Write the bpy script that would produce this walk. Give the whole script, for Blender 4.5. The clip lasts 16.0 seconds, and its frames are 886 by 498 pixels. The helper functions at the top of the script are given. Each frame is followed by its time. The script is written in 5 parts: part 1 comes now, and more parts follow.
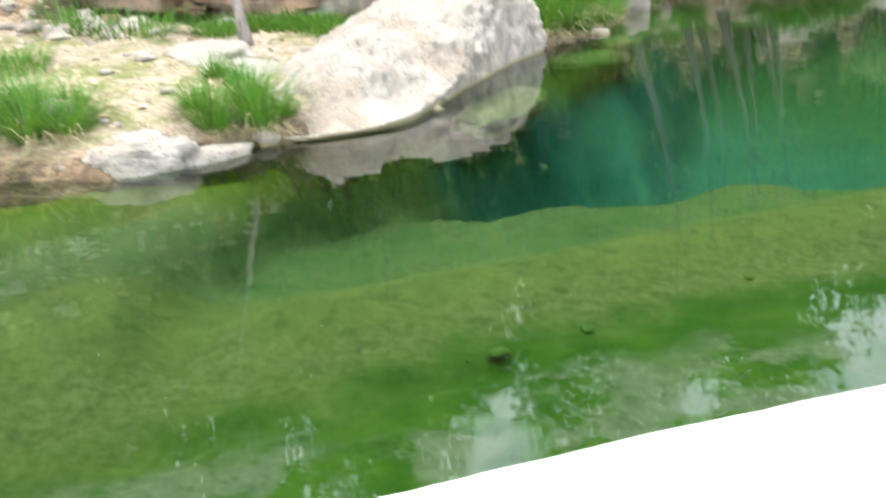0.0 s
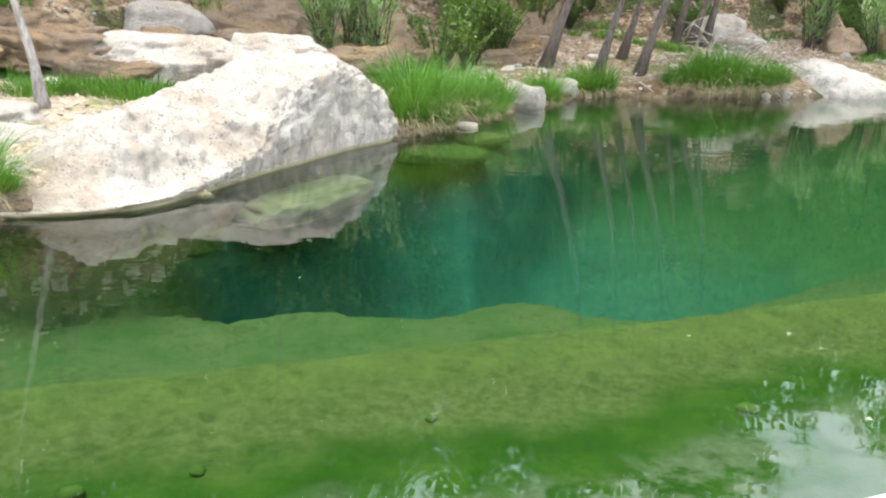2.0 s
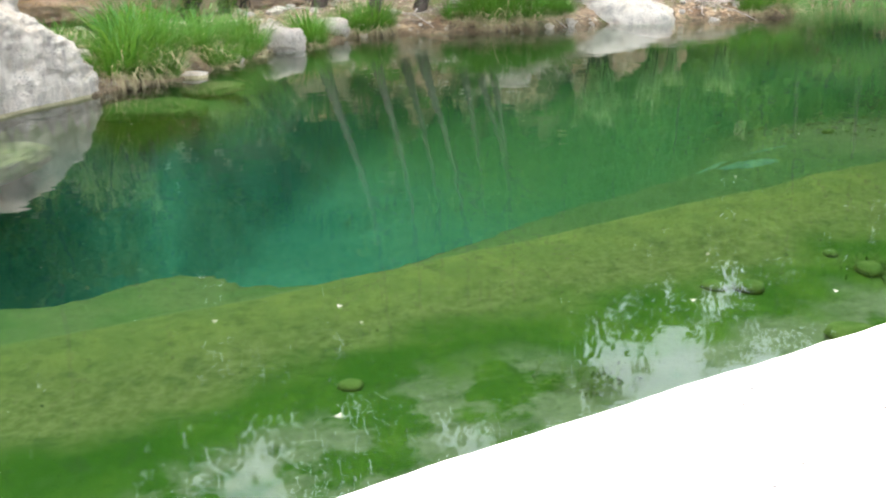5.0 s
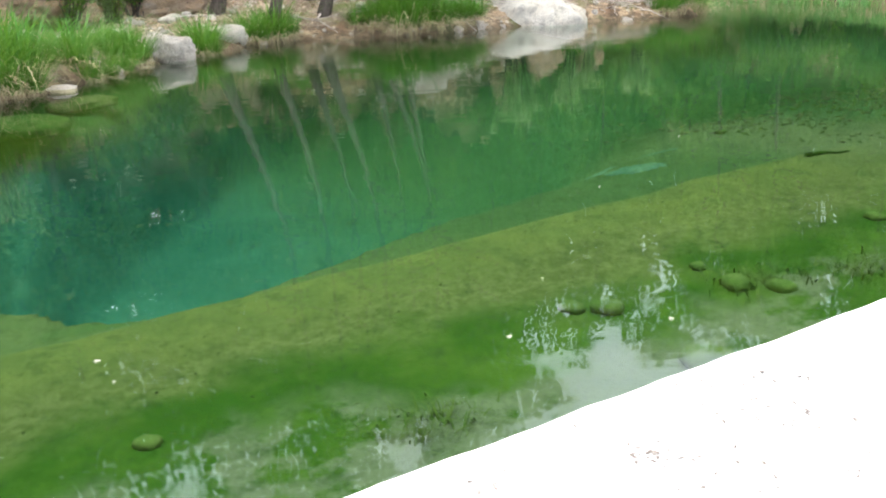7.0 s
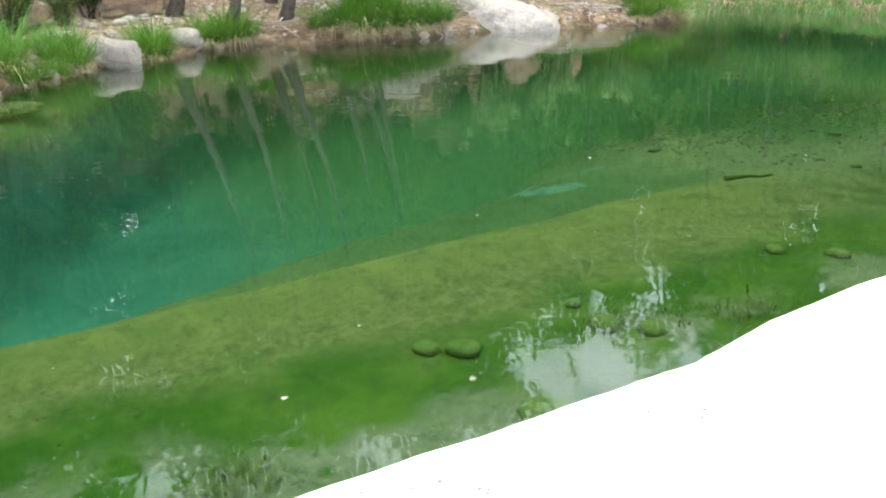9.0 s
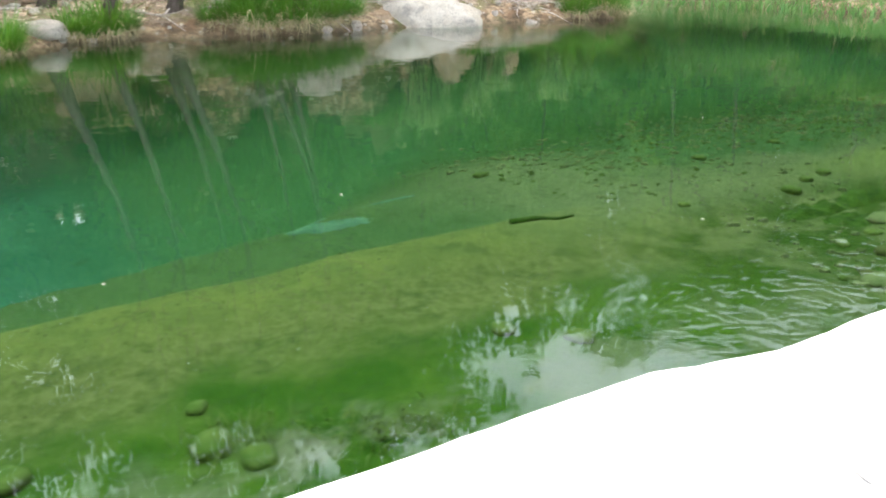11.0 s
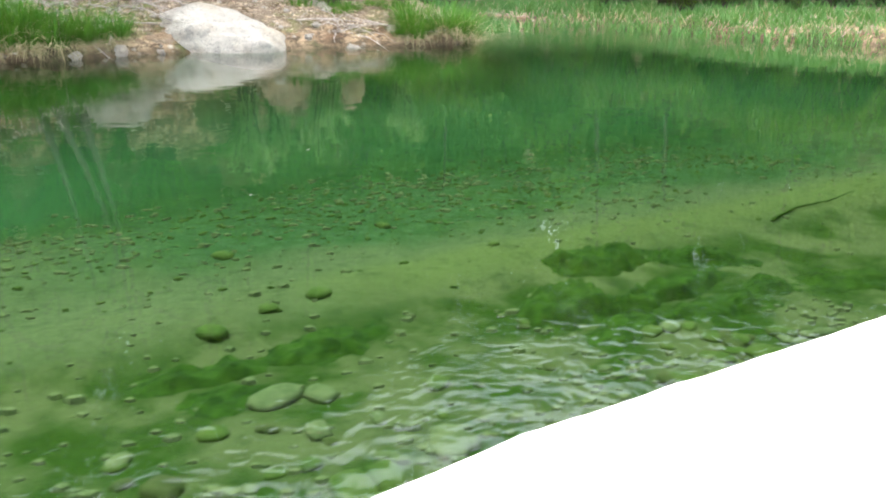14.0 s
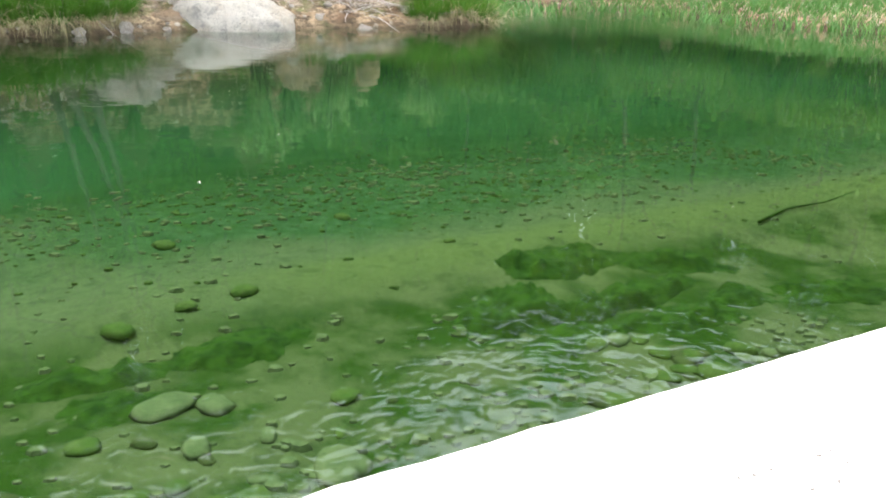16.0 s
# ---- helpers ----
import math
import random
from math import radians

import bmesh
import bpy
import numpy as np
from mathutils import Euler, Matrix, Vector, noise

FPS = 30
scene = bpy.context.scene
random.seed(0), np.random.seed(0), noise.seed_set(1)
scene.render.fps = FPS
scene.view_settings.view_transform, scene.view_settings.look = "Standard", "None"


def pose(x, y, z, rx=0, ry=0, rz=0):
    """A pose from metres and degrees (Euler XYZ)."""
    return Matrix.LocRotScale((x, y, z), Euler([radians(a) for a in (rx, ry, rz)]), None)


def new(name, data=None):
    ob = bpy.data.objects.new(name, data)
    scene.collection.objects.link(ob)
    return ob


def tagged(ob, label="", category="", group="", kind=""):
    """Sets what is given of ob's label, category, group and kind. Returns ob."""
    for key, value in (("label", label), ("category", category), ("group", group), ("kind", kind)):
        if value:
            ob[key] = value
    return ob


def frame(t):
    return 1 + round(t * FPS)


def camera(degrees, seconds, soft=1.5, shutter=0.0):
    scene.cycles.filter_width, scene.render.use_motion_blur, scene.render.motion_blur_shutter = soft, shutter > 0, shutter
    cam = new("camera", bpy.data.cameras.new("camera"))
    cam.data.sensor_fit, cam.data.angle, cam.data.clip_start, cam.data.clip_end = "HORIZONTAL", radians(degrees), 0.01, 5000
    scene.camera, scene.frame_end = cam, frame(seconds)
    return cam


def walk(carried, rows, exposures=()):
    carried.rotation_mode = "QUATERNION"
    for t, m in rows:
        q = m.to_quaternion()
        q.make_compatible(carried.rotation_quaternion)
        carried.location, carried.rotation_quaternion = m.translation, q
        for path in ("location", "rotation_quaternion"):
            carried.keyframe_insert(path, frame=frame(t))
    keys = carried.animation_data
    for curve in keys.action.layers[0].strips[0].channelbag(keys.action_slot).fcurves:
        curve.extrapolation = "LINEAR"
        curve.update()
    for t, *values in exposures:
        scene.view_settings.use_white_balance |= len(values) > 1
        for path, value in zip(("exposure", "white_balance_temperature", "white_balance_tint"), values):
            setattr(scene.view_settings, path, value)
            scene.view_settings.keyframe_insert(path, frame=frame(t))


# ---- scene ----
cam = camera(54.19, 16.0, soft=2.0, shutter=0.4)
# t, x, y, z, yaw, pitch, roll
ROWS = [
    (0.0, 0.000, 0.000, 1.591, -0.02, -20.06, 3.14),
    (0.5, 0.575, 0.215, 1.621, -2.49, -24.47, 2.67),
    (1.0, 1.285, 0.385, 1.680, -1.01, -16.66, -0.71),
    (1.5, 1.641, 0.536, 1.650, -0.01, -14.24, -2.21),
    (2.0, 1.965, 0.716, 1.627, 0.24, -15.20, -1.88),
    (2.5, 2.206, 0.796, 1.615, -0.96, -15.99, -1.28),
    (3.0, 2.489, 0.899, 1.597, -2.64, -17.00, -0.67),
    (3.5, 2.763, 0.972, 1.604, -4.07, -17.65, -0.47),
    (4.0, 3.099, 1.063, 1.611, -6.10, -18.27, -0.52),
    (4.5, 3.395, 1.187, 1.588, -7.69, -18.60, -0.53),
    (5.0, 3.774, 1.329, 1.586, -9.11, -18.78, 0.05),
    (7.5, 4.722, 1.755, 1.531, -13.29, -18.39, 0.85),
    (8.0, 4.941, 1.732, 1.614, -12.76, -18.15, 0.68),
    (10.5, 7.054, 2.600, 1.600, -12.51, -19.27, -0.40),
    (11.0, 7.747, 2.835, 1.655, -12.29, -19.26, -0.57),
    (11.5, 8.426, 3.097, 1.662, -12.27, -19.17, -0.61),
    (12.0, 9.280, 3.422, 1.660, -12.33, -19.23, -0.23),
    (12.5, 10.037, 3.686, 1.648, -12.45, -19.39, -0.14),
    (13.0, 10.854, 4.025, 1.636, -12.50, -19.32, -0.16),
    (13.5, 11.616, 4.325, 1.655, -12.46, -18.93, -0.30),
    (14.0, 12.446, 4.640, 1.648, -11.32, -18.20, -0.90),
    (14.5, 12.911, 4.855, 1.630, -10.83, -17.92, -0.96),
    (15.0, 13.050, 4.922, 1.622, -9.65, -18.53, -3.17),
    (15.5, 13.028, 4.867, 1.647, -8.60, -19.78, -2.72),
    (16.0, 13.065, 4.919, 1.627, -8.59, -19.37, -1.62),
]
EXPOSURES = [(0.0, 1.10), (0.5, 0.96), (1.0, 0.76), (1.5, 0.98), (2.2, 1.12), (5.0, 1.16), (7.5, 1.07), (11.0, 1.05), (13.0, 1.18), (15.0, 1.15), (16.0, 1.04)]
walk(cam, [(t, pose(x, y, z, 90 + pitch, roll, yaw)) for t, x, y, z, yaw, pitch, roll in ROWS], EXPOSURES)

# ---- world and sun ----
SUN_DIR = Vector((-0.29, 0.14, 0.93)).normalized()
world = bpy.data.worlds.new("sky")
scene.world = world
world.use_nodes = True
wn = world.node_tree.nodes
sky = wn.new("ShaderNodeTexSky")
sky.sky_type = 'NISHITA'
sky.sun_disc = False
sky.sun_elevation = math.asin(SUN_DIR.z)
sky.sun_rotation = math.atan2(SUN_DIR.x, SUN_DIR.y)
sky.air_density, sky.dust_density, sky.ozone_density = 1.0, 8.0, 1.0
# a thin broken veil of cloud over the whole sky
cloud = wn.new("ShaderNodeTexNoise")
cloud.inputs["Scale"].default_value = 3.0
cloud.inputs["Detail"].default_value = 5.0
world.node_tree.links.new(wn.new("ShaderNodeTexCoord").outputs["Generated"], cloud.inputs["Vector"])
veil = wn.new("ShaderNodeMapRange")
veil.inputs[1].default_value, veil.inputs[2].default_value, veil.inputs[3].default_value, veil.inputs[4].default_value = 0.3, 0.7, 7.0, 13.0
world.node_tree.links.new(cloud.outputs[0], veil.inputs[0])
both_skies = wn.new("ShaderNodeVectorMath")
world.node_tree.links.new(sky.outputs[0], both_skies.inputs[0])
tint = wn.new("ShaderNodeVectorMath")
tint.operation = 'MULTIPLY'
tint.inputs[1].default_value = (0.93, 0.98, 1.06)
world.node_tree.links.new(veil.outputs[0], tint.inputs[0])
world.node_tree.links.new(tint.outputs[0], both_skies.inputs[1])
world.node_tree.links.new(both_skies.outputs[0], wn["Background"].inputs[0])
wn["Background"].inputs[1].default_value = 0.15
sun_data = bpy.data.lights.new("sun", 'SUN')
sun_data.energy, sun_data.angle, sun_data.color = 0.8, radians(18.0), (1.0, 0.93, 0.82)
sun = new("sun", sun_data)
sun.rotation_euler = SUN_DIR.to_track_quat("Z", "Y").to_euler()
sun.location = (0, 0, 30)


# ---- materials ----
class Nodes:
    """A short way to write node trees."""

    def __init__(self, name):
        self.mat = bpy.data.materials.new(name)
        self.mat.use_nodes = True
        self.tree = self.mat.node_tree
        self.tree.nodes.clear()
        self.out = self.tree.nodes.new("ShaderNodeOutputMaterial")

    def put(self, socket, value):
        if isinstance(value, bpy.types.NodeSocket):
            self.tree.links.new(value, socket)
        elif isinstance(value, (tuple, list)) and len(value) == 3 and socket.type == 'RGBA':
            socket.default_value = (*value, 1)
        else:
            socket.default_value = value

    def node(self, kind, *values, **named):
        n = self.tree.nodes.new(kind)
        for i, v in enumerate(values):
            if v is not None:
                self.put(n.inputs[i], v)
        for k, v in named.items():
            self.put(n.inputs[k], v)
        return n

    def math(self, op, a, b=0.0, c=0.0, clamp=False):
        n = self.tree.nodes.new("ShaderNodeMath")
        n.operation, n.use_clamp = op, clamp
        for i, v in enumerate((a, b, c)):
            self.put(n.inputs[i], v)
        return n.outputs[0]

    def step(self, value, low, high):
        n = self.tree.nodes.new("ShaderNodeMapRange")
        n.interpolation_type = 'SMOOTHSTEP'
        self.put(n.inputs[0], value)
        self.put(n.inputs[1], low)
        self.put(n.inputs[2], high)
        return n.outputs[0]

    def mix(self, fac, a, b, how='MIX'):
        n = self.tree.nodes.new("ShaderNodeMix")
        n.data_type, n.blend_type = 'RGBA', how
        self.put(n.inputs[0], fac)
        self.put(n.inputs[6], a)
        self.put(n.inputs[7], b)
        return n.outputs[2]

    def noise(self, vector, scale, detail=4.0, rough=0.55, distort=0.0):
        n = self.tree.nodes.new("ShaderNodeTexNoise")
        self.put(n.inputs["Vector"], vector)
        n.inputs["Scale"].default_value = scale
        n.inputs["Detail"].default_value = detail
        n.inputs["Roughness"].default_value = rough
        n.inputs["Distortion"].default_value = distort
        return n.outputs[0]

    def voronoi(self, vector, scale, feature='F1', out=0):
        n = self.tree.nodes.new("ShaderNodeTexVoronoi")
        n.feature = feature
        self.put(n.inputs["Vector"], vector)
        n.inputs["Scale"].default_value = scale
        return n.outputs[out]

    def position(self):
        return self.tree.nodes.new("ShaderNodeNewGeometry").outputs["Position"]

    def coords(self):
        return self.tree.nodes.new("ShaderNodeTexCoord").outputs["Object"]

    def axes(self, vector):
        n = self.node("ShaderNodeSeparateXYZ", vector)
        return n.outputs[0], n.outputs[1], n.outputs[2]

    def scaled(self, vector, scale):
        n = self.tree.nodes.new("ShaderNodeVectorMath")
        n.operation = 'MULTIPLY'
        self.put(n.inputs[0], vector)
        n.inputs[1].default_value = scale
        return n.outputs[0]

    def bump(self, height, strength, distance):
        n = self.tree.nodes.new("ShaderNodeBump")
        n.inputs["Strength"].default_value = strength
        n.inputs["Distance"].default_value = distance
        self.put(n.inputs["Height"], height)
        return n.outputs[0]

    def surface(self, colour, rough=0.8, normal=None, **named):
        n = self.node("ShaderNodeBsdfPrincipled", colour)
        self.put(n.inputs["Roughness"], rough)
        if normal is not None:
            self.put(n.inputs["Normal"], normal)
        for k, v in named.items():
            self.put(n.inputs[k.replace("_", " ")], v)
        self.put(self.out.inputs[0], n.outputs[0])
        return self.mat


# the quay line: s runs along it, n goes out over the water
QX, QY = 0.9379, 0.3469
Q0 = 1.7


def along_quay(m, p):
    x, y, z = m.axes(p)
    yy = m.math('SUBTRACT', y, Q0)
    s = m.math('ADD', m.math('MULTIPLY', x, QX), m.math('MULTIPLY', yy, QY))
    n = m.math('ADD', m.math('MULTIPLY', x, -QY), m.math('MULTIPLY', yy, QX))
    return s, n, z


def make_bed():
    m = Nodes("river_bed")
    p = m.position()
    s, n, z = along_quay(m, p)
    shift = m.math('MULTIPLY', m.step(s, 5.5, 10.0), 0.55)
    nc = m.math('ADD', n, shift)
    wide = m.noise(p, 0.55, 3)
    mid = m.noise(p, 2.2, 5, 0.6)
    fine = m.noise(p, 14.0, 6, 0.7)
    grit = m.noise(p, 45.0, 3, 0.7)
    nn = m.math('ADD', n, m.math('MULTIPLY', m.math('SUBTRACT', wide, 0.5), 1.6))
    nn = m.math('ADD', nn, m.math('MULTIPLY', m.math('SUBTRACT', mid, 0.5), 0.5))
    algae = m.mix(m.step(mid, 0.35, 0.7), (0.022, 0.068, 0.006), (0.050, 0.102, 0.012))
    olive = m.mix(m.step(fine, 0.35, 0.65), (0.068, 0.092, 0.024), (0.116, 0.136, 0.050))
    olive = m.mix(m.math('MULTIPLY', m.step(grit, 0.60, 0.72), m.step(mid, 0.4, 0.6)), olive, (0.055, 0.075, 0.016))
    silt = m.mix(m.step(fine, 0.3, 0.7), (0.084, 0.108, 0.058), (0.122, 0.144, 0.088))
    # silt by the quay, a green belt, the brown shelf
    patch = m.step(m.noise(p, 1.4, 6, 0.66, 0.1), 0.44, 0.53)
    near = m.mix(m.math('MULTIPLY', m.math('MULTIPLY', patch, m.math('SUBTRACT', 1.0, m.math('MULTIPLY', m.step(s, 9.5, 12.0), 0.5))), m.math('SUBTRACT', 1.0, m.step(m.math('ADD', nn, shift), 1.9, 2.25))), algae, silt)
    belt = m.step(m.math('ADD', nn, shift), m.math('ADD', 2.35, m.math('MULTIPLY', m.step(s, 1.0, -3.0), -1.6)), 3.0)
    colour = m.mix(belt, near, olive)
    crest = m.math('MULTIPLY', m.step(nc, 2.95, 3.5), m.math('SUBTRACT', 1.0, m.step(nc, 3.75, 4.0)))
    colour = m.mix(m.math('MULTIPLY', crest, 0.85), colour, m.mix(m.step(m.noise(p, 3.2, 5, 0.65), 0.40, 0.62), (0.086, 0.120, 0.034), (0.116, 0.145, 0.040)))
    beyond = m.step(nc, 3.75, 3.95)
    slope = m.mix(m.step(mid, 0.3, 0.65), (0.046, 0.104, 0.032), (0.084, 0.124, 0.048))
    slope = m.mix(m.step(s, 5.5, 9.0), slope, m.mix(mid, (0.026, 0.080, 0.026), (0.050, 0.105, 0.040)))
    colour = m.mix(m.math('MULTIPLY', beyond, 0.9), colour, slope)
    # downstream: grey-green gravel beyond a yellow crest, dark weed and cobbles towards the quay
    down = m.step(m.math('ADD', s, m.math('MULTIPLY', m.math('SUBTRACT', wide, 0.5), 3.0)), 10.5, 13.2)
    gravel = m.mix(m.step(m.voronoi(p, 9.0), 0.20, 0.62), (0.056, 0.116, 0.048), (0.032, 0.088, 0.028))
    gravel = m.mix(m.step(m.noise(p, 3.5, 5, 0.65), 0.50, 0.64), gravel, (0.030, 0.080, 0.014))
    khaki = m.mix(m.step(fine, 0.3, 0.7), (0.080, 0.112, 0.048), (0.112, 0.142, 0.070))
    mossy = m.mix(m.step(mid, 0.38, 0.60), (0.098, 0.122, 0.050), (0.020, 0.056, 0.005))
    lower = m.mix(m.step(m.math('ADD', n, m.math('MULTIPLY', m.math('SUBTRACT', mid, 0.5), 0.8)), 2.5, 3.0), mossy, khaki)
    flow = m.mix(m.math('MULTIPLY', m.step(nn, 3.5, 4.3), m.step(s, 12.5, 14.5)), lower, gravel)
    yellow = m.math('MULTIPLY', m.math('MULTIPLY', m.step(n, 2.55, 2.95), m.step(n, 3.65, 3.1)), m.step(s, 13.8, 15.5))
    flow = m.mix(m.math('MULTIPLY', yellow, 0.5), flow, (0.110, 0.150, 0.036))
    colour = m.mix(m.math('MULTIPLY', down, 0.92), colour, flow)
    weed = m.math('MULTIPLY', m.step(m.math('ADD', n, m.math('MULTIPLY', mid, 2.0)), 5.8, 8.0), m.step(s, 9.0, 12.5))
    colour = m.mix(m.math('MULTIPLY', weed, 0.85), colour, m.mix(m.step(m.noise(p, 1.6, 4), 0.4, 0.65), (0.012, 0.058, 0.012), (0.026, 0.082, 0.020)))
    # sunlit yellow algae close under the far bank
    shallow = m.math('MULTIPLY', m.step(z, -0.60, -0.15), m.math('MULTIPLY', m.step(n, 4.2, 5.6), m.step(s, 6.0, 3.5)))
    colour = m.mix(shallow, colour, m.mix(mid, (0.170, 0.185, 0.012), (0.085, 0.110, 0.014)))
    # deep pool: blue-green tint of light through deep water, painted into the bed colour
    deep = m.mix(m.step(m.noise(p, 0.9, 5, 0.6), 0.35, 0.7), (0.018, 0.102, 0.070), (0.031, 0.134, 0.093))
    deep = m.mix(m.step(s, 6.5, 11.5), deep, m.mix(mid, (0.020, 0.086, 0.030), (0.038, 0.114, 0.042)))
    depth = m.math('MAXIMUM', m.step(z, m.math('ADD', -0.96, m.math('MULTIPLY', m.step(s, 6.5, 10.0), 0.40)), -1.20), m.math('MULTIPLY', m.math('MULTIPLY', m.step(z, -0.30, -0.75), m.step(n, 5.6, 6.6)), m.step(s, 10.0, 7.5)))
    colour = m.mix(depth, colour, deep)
    streak = m.step(m.noise(m.scaled(p, (1.2, 0.5, 1.0)), 2.6, 5, 0.7), 0.60, 0.75)
    colour = m.mix(m.math('MULTIPLY', streak, 0.45), colour, (0.018, 0.040, 0.012))
    blotch = m.step(m.noise(p, 5.5, 7, 0.72, 0.3), 0.52, 0.64)
    colour = m.mix(m.math('MULTIPLY', blotch, m.math('SUBTRACT', 0.42, m.math('MULTIPLY', depth, 0.30))), colour, (0.022, 0.050, 0.014))
    relief = m.math('ADD', fine, m.math('MULTIPLY', grit, 0.4))
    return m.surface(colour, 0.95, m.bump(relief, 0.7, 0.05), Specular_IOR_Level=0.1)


def make_land():
    m = Nodes("bank_soil")
    p = m.position()
    x, y, z = m.axes(p)
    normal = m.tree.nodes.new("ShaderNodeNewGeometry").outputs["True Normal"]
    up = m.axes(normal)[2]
    wide, mid, fine = m.noise(p, 0.35, 4), m.noise(p, 2.4, 6, 0.65), m.noise(p, 16.0, 6, 0.7)
    soil = m.mix(m.step(fine, 0.3, 0.7), (0.215, 0.165, 0.115), (0.46, 0.385, 0.295))
    soil = m.mix(m.math('MULTIPLY', m.step(mid, 0.55, 0.72), 0.4), soil, (0.19, 0.135, 0.085))
    chips = m.step(m.voronoi(p, 26.0), 0.22, 0.42)
    soil = m.mix(m.math('MULTIPLY', m.math('SUBTRACT', 1.0, chips), 0.6), soil, (0.64, 0.58, 0.48))
    mould = m.mix(m.step(m.voronoi(p, 38.0), 0.15, 0.55), (0.38, 0.31, 0.23), (0.135, 0.100, 0.068))
    soil = m.mix(m.math('MULTIPLY', m.step(x, 1.5, 3.5), m.step(mid, 0.30, 0.50)), soil, mould)
    green = m.mix(m.step(fine, 0.3, 0.7), (0.075, 0.120, 0.022), (0.190, 0.200, 0.065))
    cover = m.step(m.math('ADD', m.math('MULTIPLY', wide, 0.6), m.math('MULTIPLY', mid, 0.5)), 0.53, 0.66)
    colour = m.mix(m.math('MULTIPLY', cover, 0.8), soil, green)
    cliff = m.mix(m.step(m.noise(m.scaled(p, (1.0, 1.0, 2.6)), 1.4, 6, 0.65), 0.38, 0.62), (0.15, 0.095, 0.055), (0.44, 0.32, 0.20))
    cliff = m.mix(m.math('MULTIPLY', m.math('SUBTRACT', 1.0, m.step(m.voronoi(p, 5.0), 0.18, 0.34)), m.step(mid, 0.42, 0.55)), cliff, (0.46, 0.41, 0.33))
    cliff = m.mix(m.step(m.noise(p, 0.8, 5, 0.6), 0.50, 0.62), cliff, (0.085, 0.105, 0.035))
    cliff = m.mix(m.step(m.noise(m.scaled(p, (1.0, 1.0, 2.0)), 3.2, 6, 0.7), 0.56, 0.66), cliff, (0.045, 0.028, 0.018))
    crags = m.step(m.noise(m.scaled(p, (1.0, 1.0, 1.6)), 6.0, 7, 0.75), 0.54, 0.42)
    cliff = m.mix(m.math('MULTIPLY', crags, 0.8), cliff, (0.055, 0.040, 0.027))
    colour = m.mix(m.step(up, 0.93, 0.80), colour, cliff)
    wood = m.step(z, 2.4, 3.6)
    colour = m.mix(m.math('MULTIPLY', wood, 0.8), colour, m.mix(mid, (0.045, 0.065, 0.018), (0.110, 0.090, 0.040)))
    wet = m.step(m.math('ADD', z, m.math('MULTIPLY', mid, 0.12)), 0.30, 0.05)
    colour = m.mix(m.math('MULTIPLY', wet, 0.65), colour, (0.060, 0.048, 0.026))
    relief = m.math('ADD', m.math('ADD', fine, m.math('MULTIPLY', chips, 0.4)), mid)
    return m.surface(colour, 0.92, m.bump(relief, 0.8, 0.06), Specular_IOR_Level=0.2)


def make_water():
    m = Nodes("clear_water")
    p = m.position()
    s, n, z = along_quay(m, p)
    calm = m.noise(m.scaled(p, (1.0, 1.6, 1.0)), 1.1, 3, 0.5)
    ring = m.noise(m.scaled(p, (1.0, 1.0, 1.0)), 9.0, 1, 0.4, 1.0)
    fizz = m.noise(m.scaled(p, (1.0, 1.5, 1.0)), 2.6, 2, 0.5, 0.8)
    riffle = m.math('MULTIPLY', m.step(s, 10.2, 11.6), m.math('MULTIPLY', m.step(s, 18.0, 15.5), m.step(n, 2.0, 0.6)))
    breeze = m.math('MULTIPLY', m.step(n, 9.0, 14.0), 0.007)
    height = m.math('ADD', m.math('MULTIPLY', calm, 0.0035), m.math('MULTIPLY', m.math('ADD', ring, fizz), m.math('MULTIPLY', riffle, 0.016)))
    height = m.math('ADD', height, m.math('MULTIPLY', fizz, breeze))
    normal = m.bump(height, 1.0, 1.0)
    gloss = m.node("ShaderNodeBsdfGlossy", (1.0, 1.0, 1.0))
    gloss.inputs["Roughness"].default_value = 0.015
    m.put(gloss.inputs["Normal"], normal)
    clear = m.node("ShaderNodeBsdfTransparent", (0.69, 0.82, 0.735))
    edge = m.tree.nodes.new("ShaderNodeFresnel")
    edge.inputs["IOR"].default_value = 1.333
    m.put(edge.inputs["Normal"], normal)
    both = m.node("ShaderNodeMixShader", edge.outputs[0], clear.outputs[0], gloss.outputs[0])
    m.put(m.out.inputs[0], both.outputs[0])
    return m.mat


def make_concrete():
    m = Nodes("white_concrete")
    p = m.position()
    mid, fine, grit = m.noise(p, 1.3, 5, 0.6), m.noise(p, 18.0, 6, 0.7), m.noise(p, 90.0, 3)
    colour = m.mix(m.step(mid, 0.3, 0.7), (0.78, 0.765, 0.735), (0.84, 0.83, 0.81))
    colour = m.mix(m.math('MULTIPLY', m.step(fine, 0.62, 0.74), m.step(m.noise(p, 2.4, 3), 0.55, 0.7)), colour, (0.55, 0.53, 0.49))
    z = m.axes(p)[2]
    colour = m.mix(m.step(z, 0.30, 0.05), colour, m.mix(fine, (0.30, 0.27, 0.20), (0.12, 0.13, 0.07)))
    relief = m.math('ADD', fine, m.math('MULTIPLY', grit, 0.35))
    return m.surface(colour, 0.9, m.bump(relief, 0.4, 0.01), Specular_IOR_Level=0.2)


